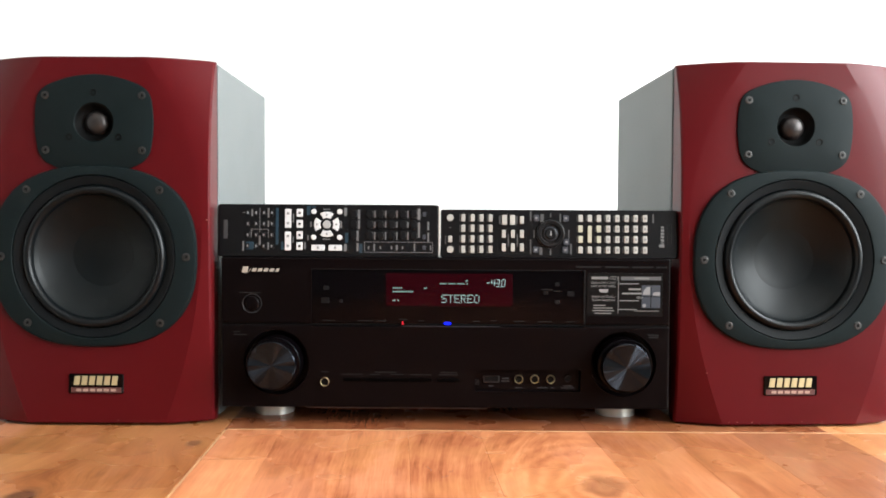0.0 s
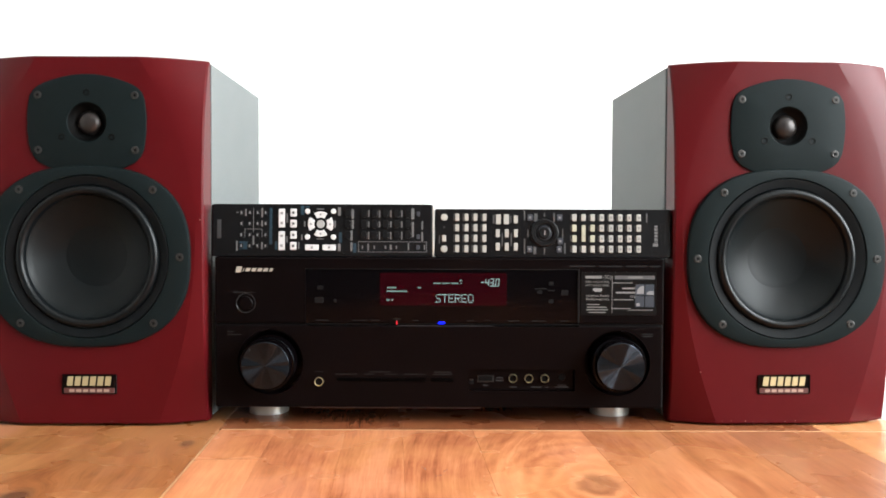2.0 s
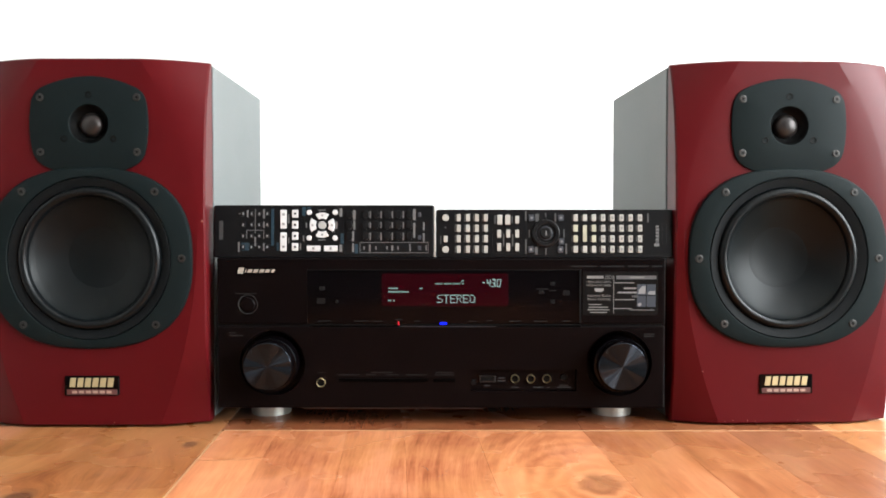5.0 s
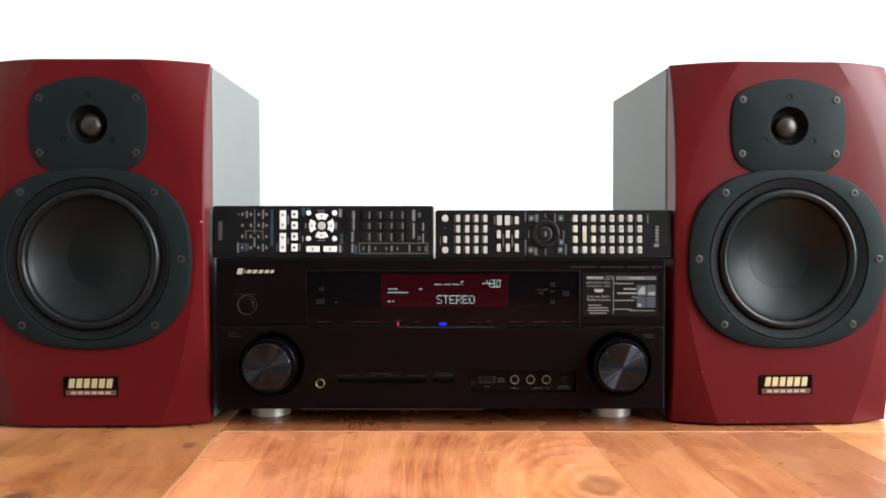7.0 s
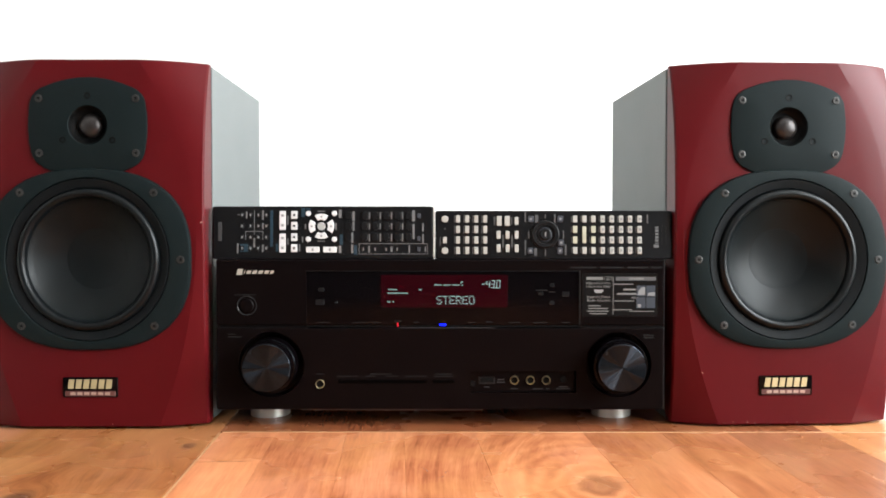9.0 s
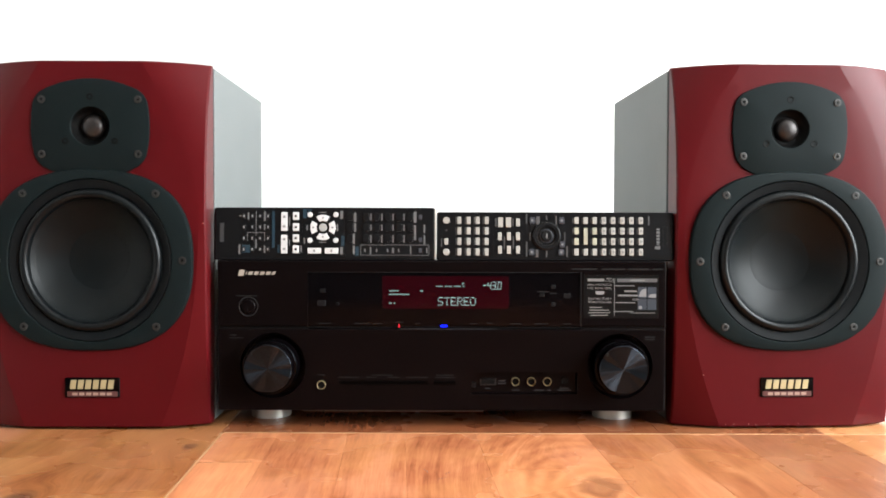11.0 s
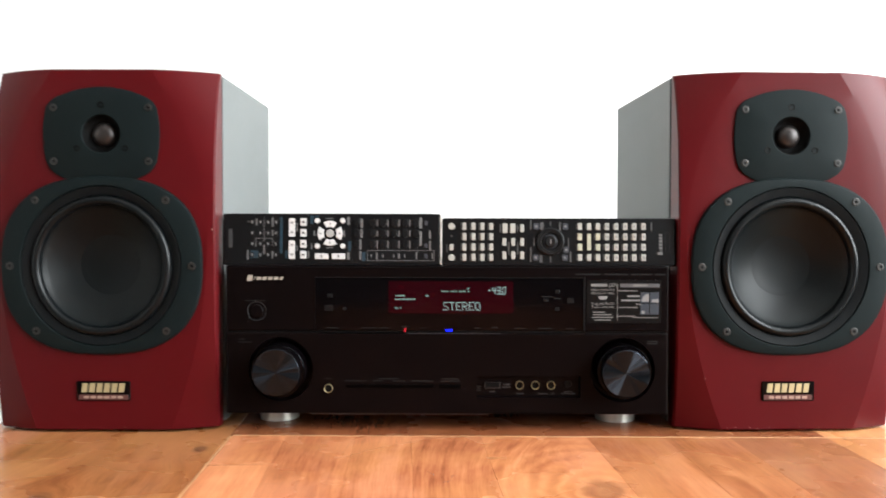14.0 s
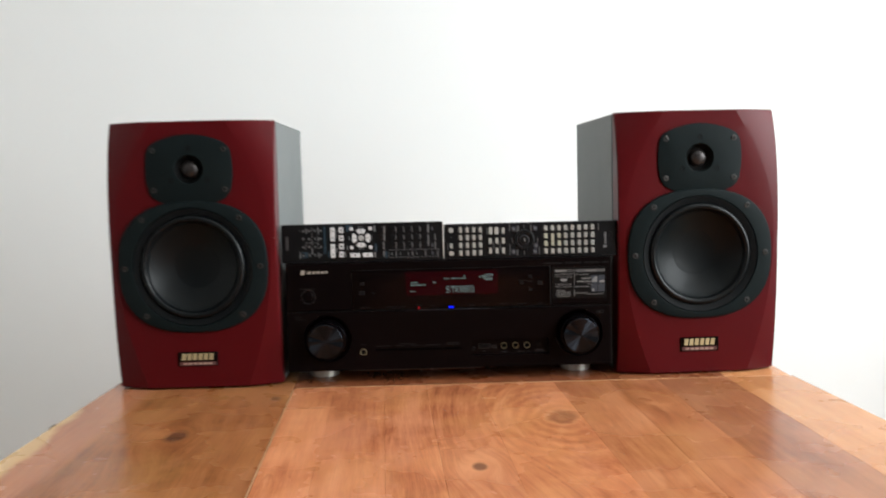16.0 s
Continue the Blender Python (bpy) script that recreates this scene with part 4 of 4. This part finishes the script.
    lettering("sticker_line", "app", PRINT, st, gx(345), y1, gz(190), gx(4.6), gx(11), "RIGHT")
    part("port_symbol", slab([(gx(269), gz(205.5)), (gx(285), gz(205.5)), (gx(285), gz(202)), (gx(282), gz(199.5)), (gx(272), gz(199.5)), (gx(269), gz(202))], y0, y1, 0.00008), GREYPRINT, st)
    part("title_bar", plaque(gx(342), gz(224.5), gx(70), gx(6.5), y0, y1, 0.0002, 0.00005), TITLEBAR, st, "grey title bar")
    part("title_print", plaque(gx(343), gz(224.5), gx(26), gx(3), y1 + 0.0001, y1 - 0.0001, 0.0002, 0.00005), PRINT, st)
    part("picture_tile", join([plaque(gx(u), gz(v), gx(15.5), gx(19), y0, y1, 0.0003, 0.00005) for u, v in [(351, 203), (368, 203), (351, 182.5), (368, 182.5)]]), BLUEGREY, st, "blue-grey picture tiles")
    part("picture_shape", join([slab([(gx(345), gz(196)), (gx(358), gz(196)), (gx(358), gz(210)), (gx(352), gz(209)), (gx(347), gz(204))], y1, y1 - 0.0001, 0.00005),
                                slab([(gx(362), gz(195)), (gx(375), gz(194)), (gx(375), gz(201)), (gx(364), gz(200))], y1, y1 - 0.0001, 0.00005),
                                plaque(gx(348), gz(177), gx(6), gx(6), y1, y1 - 0.0001, 0.0012, 0.00005)]), GREYPRINT, st)
    # feet
    for x in (-0.1715, 0.1715):
        for y in (0.054, 0.29):
            ft = bmesh.new()
            bmesh.ops.create_cone(ft, cap_ends=True, segments=40, radius1=0.0197, radius2=0.0197, depth=0.0084, matrix=Matrix.Translation((x, y, TOP + 0.0043)))
            bmesh.ops.bevel(ft, geom=[e for e in ft.edges if abs(e.verts[0].co.z - e.verts[1].co.z) < 1e-6], offset=0.0008, segments=2, affect="EDGES")
            f = part("foot", ft, SILVER, rc, "round silver foot", smooth=True)
            part("foot_stem", box(x - 0.014, x + 0.014, y - 0.014, y + 0.014, TOP + 0.0083, FZ - 0.0028, 0.002), DARK, f)
    # base plate; its rear part is dropped, added to block light underneath
    part("base_and_light_block", join([box(-0.2, 0.2, 0.032, 0.078, FZ - 0.003, FZ + 0.0012), box(-0.2, 0.2, 0.078, 0.345, TOP + 0.0045, FZ + 0.0012)]), DARK, rc)
    return rc


receiver()


# ---- remote controls, on their long edges on top of the receiver ----
def remote_body(length, height, thick, r=0.0024):
    bm = slab(rounded(0, 0, length, height, r, 6), thick, 0.0, 0.0016)
    return bm


def remote_wide(m):
    """The one with a white ring of arrow keys."""
    U = 0.0001924
    L, H = 0.2090, 0.0496
    rm = thing("remote_control", m, "black remote control with white arrow keys lying on its edge", "remote control", "remote controls on the receiver")
    body = part("body", remote_body(L, H, 0.021), REMOTE, rm, "black plastic body", smooth=True)

    def q(cx, cz):
        return (cx - 592) * U, (170 - cz) * U

    def key(name, cx, cz, w, h, mat, r=4, proud=0.0012):
        x, z = q(cx, cz)
        return part(name, plaque(x, z, w * U, h * U, 0.0008, -proud, r * U), mat, rm)
    part("raised_panel", slab([q(*p) for p in ((470, 286), (700, 286), (690, 262), (690, 70), (670, 52), (520, 52), (490, 60))], 0.0006, -0.00025, 0.0002), REMOTE, rm)
    x, z = q(88, 165)
    part("end_slot", plaque(x, z, 19 * U, 92 * U, 0.0002, -0.0003, 2 * U, 0.0001), surface("grey_window", (0.04, 0.04, 0.041), 0.35, bump=0), rm, "grey sender window")
    grey, teal = [], []

    def mark(cx, cz, w, h, to=None):
        x, z = q(cx, cz)
        (grey if to is None else to).append(plaque(x, z, w * U, h * U, 0.0002, -0.0003, 1 * U, 0.00005))
    for cx in (197, 238, 276, 315):
        for k, cz in enumerate((84, 138, 193, 247)):
            key("small_key", cx, cz, 17, 26, BUTTONK, 3, 0.0008)
            x, z = q(cx, cz)
            part("key_mark", plaque(x, z, 7 * U, 13 * U, -0.0007, -0.0010, 1 * U, 0.00005), GREYPRINT, rm)
    for cx, cz, w, h in [(256, 120, 3, 120), (256, 165, 86, 3), (214, 185, 3, 42), (298, 185, 3, 42), (178, 83, 12, 4), (218, 84, 8, 34), (256, 220, 8, 46), (298, 84, 9, 46), (298, 138, 8, 30), (298, 247, 8, 36), (175, 247, 8, 48),
                         (420, 110, 6, 46), (420, 215, 6, 30), (478, 245, 7, 34), (493, 205, 7, 28), (507, 140, 7, 26), (655, 140, 8, 36), (583, 66, 36, 5), (583, 212, 36, 5), (676, 78, 14, 40), (676, 253, 14, 36),
                         (742, 90, 12, 46), (742, 140, 10, 44), (736, 195, 10, 50), (736, 250, 10, 42), (1036, 88, 14, 54), (1036, 165, 10, 74), (1082, 145, 8, 40), (1082, 200, 8, 44)]:
        mark(cx, cz, w, h)
    for cx in (820, 873, 928, 982):
        for cz, h in ((88, 34), (140, 30), (195, 38)):
            mark(cx, cz, 7, h)
    for cx, cz, w, h in [(790, 252, 7, 16), (818, 252, 8, 34), (848, 252, 7, 16), (902, 252, 7, 16), (928, 252, 10, 26), (956, 252, 7, 16), (1015, 250, 7, 36), (1060, 252, 8, 18), (1094, 252, 6, 26)]:
        mark(cx, cz, w, h)
    for cx, cz, w, h in [(341, 150, 13, 180), (207, 245, 40, 38), (368, 245, 12, 40), (495, 72, 18, 44), (682, 205, 16, 50), (752, 256, 16, 46), (520, 55, 20, 8)]:
        mark(cx, cz, w, h, teal)
    part("grey_print", join(grey), KEYPRINT, rm, kind="stuff")
    part("teal_print", join(teal), TEAL, rm, "dull teal print", kind="stuff")
    for cz in (111, 222):
        key("tall_key", 395, cz, 30, 92, BUTTONW, 3)
        for s in (-24, 24):
            x, z = q(395, cz + s)
            part("key_mark", plaque(x, z, 12 * U, 12 * U, -0.0011, -0.0014, 1 * U, 0.00005), GREYPRINT, rm)
    for cz in (84, 138, 193, 247):
        key("square_key", 452, cz, 30, 38, BUTTONW, 3)
        x, z = q(452, cz)
        part("key_mark", plaque(x, z, 11 * U, 11 * U, -0.0011, -0.0014, 1 * U, 0.00005), BUTTONK, rm)
    for cx, cz in ((521, 77), (648, 77), (521, 203), (648, 203)):
        key("round_key", cx, cz, 26, 26, BUTTONW, 13)
    cx0, cz0 = q(585, 140)
    for k in range(4):
        a0 = math.pi / 2 * k
        pts = [(cx0 + r * U * math.cos(a), cz0 + r * U * math.sin(a)) for r, sweep in ((62, 1), (32, -1)) for a in (a0 + sweep * (-0.56 + 1.12 * i / 10) for i in range(11))]
        part("arrow_key", slab(pts, 0.0008, -0.0014, 0.0003), BUTTONW, rm)
        part("key_mark", plaque(cx0 + 47 * U * math.cos(a0), cz0 + 47 * U * math.sin(a0), 9 * U, 9 * U, -0.0013, -0.0016, 2 * U, 0.00005), GREYPRINT, rm)
    key("centre_key", 585, 140, 40, 40, surface("pale_grey_key", (0.34, 0.34, 0.33), 0.5, bump=0), 20)
    for cx in (543, 627):
        key("wide_key", cx, 254, 66, 28, BUTTONW, 4)
        x, z = q(cx, 254)
        part("key_mark", plaque(x, z, 10 * U, 12 * U, -0.0011, -0.0014, 1 * U, 0.00005), GREYPRINT, rm)
    for cx in (718, 797, 848, 903, 958, 1012):
        for cz in (88, 140, 193):
            key("black_key", cx, cz, 30, 40, BUTTONK, 13, 0.0018)
    for cz in (88, 200, 252):
        key("small_key", 1062, cz, 16, 22, BUTTONG, 3, 0.0008)
    x, z = q(937, 250)
    part("outline", frame_lines(x, z, 334 * U, 50 * U, 2.6 * U, 0.0002, -0.0003), KEYPRINT, rm, "white printed outline")
    part("end_cap", slab([(L / 2 - 0.0004, -H / 2 + 0.0005), (L / 2 + 0.0007, -H / 2 + 0.002), (L / 2 + 0.0007, H / 2 - 0.002), (L / 2 - 0.0004, H / 2 - 0.0005)], 0.020, 0.0008, 0.0004), SILVER, rm, "silver end edge")
    part("rim", box(-L / 2 + 0.006, L / 2 - 0.004, 0.004, 0.0055, H / 2 - 0.0004, H / 2 + 0.0003), GREYPRINT, rm)
    return rm


def remote_long(m):
    """The one with rows of cream keys and a black dial."""
    U = 0.0002019
    L, H = 0.2234, 0.0455
    rm = thing("remote_control", m, "black remote control with rows of cream keys lying on its edge", "remote control", "remote controls on the receiver")
    part("body", remote_body(L, H, 0.020), REMOTE, rm, "black plastic body", smooth=True)

    def q(cx, cz):
        return (cx - 585) * U, (174 - cz) * U

    def key(name, cx, cz, w, h, mat, r=3, proud=0.0012):
        x, z = q(cx, cz)
        return part(name, plaque(x, z, w * U, h * U, 0.0008, -proud, r * U), mat, rm)
    rows = (101, 150, 199, 248)
    grey = []

    def mark(cx, cz, w, h):
        x, z = q(cx, cz)
        grey.append(plaque(x, z, w * U, h * U, 0.0002, -0.0003, 1 * U, 0.00005))
    key("round_key", 77, 101, 32, 32, BUTTONC, 16)
    key("small_key", 77, 200, 18, 30, BUTTONC)
    key("round_key", 77, 249, 32, 32, BUTTONC, 16)
    mark(77, 147, 7, 7)
    mark(55, 205, 5, 40)
    for cx in (138, 181, 223, 265):
        for cz in rows:
            key("small_key", cx, cz, 18, 34, BUTTONC)
            mark(cx - 15, cz, 5, 34)
    for cx, w, h in ((330, 23, 46), (367, 24, 46), (411, 18, 36)):
        key("small_key", cx, 110, w, h, BUTTONC)
    for cx in (327, 369, 411):
        for cz in (175, 238):
            key("small_key", cx, cz, 18, 37, BUTTONC)
    mark(309, 110, 9, 40)
    mark(388, 110, 6, 34)
    mark(348, 205, 6, 60)
    mark(390, 205, 6, 60)
    for cx in (684, 727, 769, 812, 855, 898, 940, 984):
        for cz in rows:
            if cx == 727 and cz in (150, 199):
                continue
            key("small_key", cx, cz, 20, 32, BUTTONY if cx < 790 and cz in (150, 199) else BUTTONC)
            x, z = q(cx, cz)
            if cx > 790:
                part("key_mark", plaque(x, z, 8 * U, 12 * U, -0.0011, -0.0014, 1 * U, 0.00005), GREYPRINT, rm)
            mark(cx - 16, cz, 4, 26)
    key("tall_key", 727, 175, 18, 78, BUTTONY)
    for cx, cz, w, h in [(452, 92, 7, 46), (452, 235, 7, 70), (505, 100, 16, 36), (590, 100, 8, 40), (500, 255, 14, 36), (545, 88, 6, 18), (545, 258, 6, 30), (630, 175, 5, 40), (468, 175, 6, 36), (1022, 101, 7, 42), (640, 245, 8, 50)]:
        mark(cx, cz, w, h)
    x, z = q(364, 207)
    part("outline", frame_lines(x, z, 134 * U, 118 * U, 2 * U, 0.0002, -0.0003), DIMPRINT, rm)
    part("grey_print", join(grey), surface("faint_grey_print", (0.06, 0.06, 0.06), 0.6, bump=0), rm, kind="stuff")
    x, z = q(545, 173)
    dial = part("dial", lathe([(66 * U, 0.0004), (65 * U, -0.0018), (60 * U, -0.0026), (46 * U, -0.0024), (43 * U, -0.0008), (30 * U, -0.0008), (27 * U, -0.0022), (22 * U, -0.0028), (0, -0.0024)], x, z, 48), BUTTONK, rm, "round black dial", smooth=True)
    part("dial_ring", lathe([(34 * U, -0.0007), (31 * U, -0.0012), (28 * U, -0.0010)], x, z, 48), BUTTONG, dial, smooth=True)
    part("dial_mark", plaque(x, z, 5 * U, 22 * U, -0.0023, -0.0030, 1 * U, 0.00005), GREYPRINT, dial)
    for cx, cz in ((478, 101), (615, 101), (475, 249), (613, 249), (618, 212)):
        key("corner_key", cx, cz, 26, 30, BUTTONG, 6)
        x, z = q(cx, cz)
        part("key_mark", plaque(x, z, 10 * U, 10 * U, -0.0011, -0.0014, 2 * U, 0.00005), GREYPRINT, rm)
    # maker's mark, upright, as plain shapes
    mk, zz = [], 236.0
    for w, h in ((24, 17), (15, 7), (15, 14), (15, 14), (15, 14), (15, 14), (15, 11)):
        x, z = q(1065 if w == 15 else 1062, zz - h / 2)
        mk.append(plaque(x, z, w * U, (h - 2.5) * U, 0.0002, -0.0004, 2 * U, 0.00005))
        zz -= h + 1.5
    part("maker_mark", join(mk), KEYPRINT, rm, "grey maker's mark")
    x, z = q(1099, 175)
    part("end_slot", frame_lines(x, z, 20 * U, 92 * U, 3 * U, 0.0002, -0.0003), DIMPRINT, rm)
    part("rim", box(-L / 2 + 0.004, L / 2 - 0.006, 0.004, 0.0050, H / 2 - 0.0004, H / 2 + 0.0002), GREYPRINT, rm)
    return rm


REST = gz(258.5) + 0.0002
remote_wide(pose(-0.1113, -0.001, REST + 0.0249, -3, 0, 0))
remote_long(pose(0.1062, -0.001, REST + 0.0229, -3, 0, 0))


# ---- cable on the wall ----
cu = bpy.data.curves.new("cable", "CURVE")
cu.dimensions, cu.bevel_depth, cu.bevel_resolution = "3D", 0.0022, 3
sp = cu.splines.new("BEZIER")
pts = [(-0.90, 0.30, 0.74), (-0.826, 0.30, 0.727), (-0.803, 0.30, 0.706), (-0.82, 0.30, 0.662), (-0.87, 0.30, 0.50), (-0.9, 0.30, 0.0025)]
sp.bezier_points.add(len(pts) - 1)
for b, p in zip(sp.bezier_points, pts):
    b.co, b.handle_left_type, b.handle_right_type = p, "AUTO", "AUTO"
cu.materials.append(CABLE)
tagged(new("cable", cu), "thin pinkish cable hanging in front of the white wall", "cable")
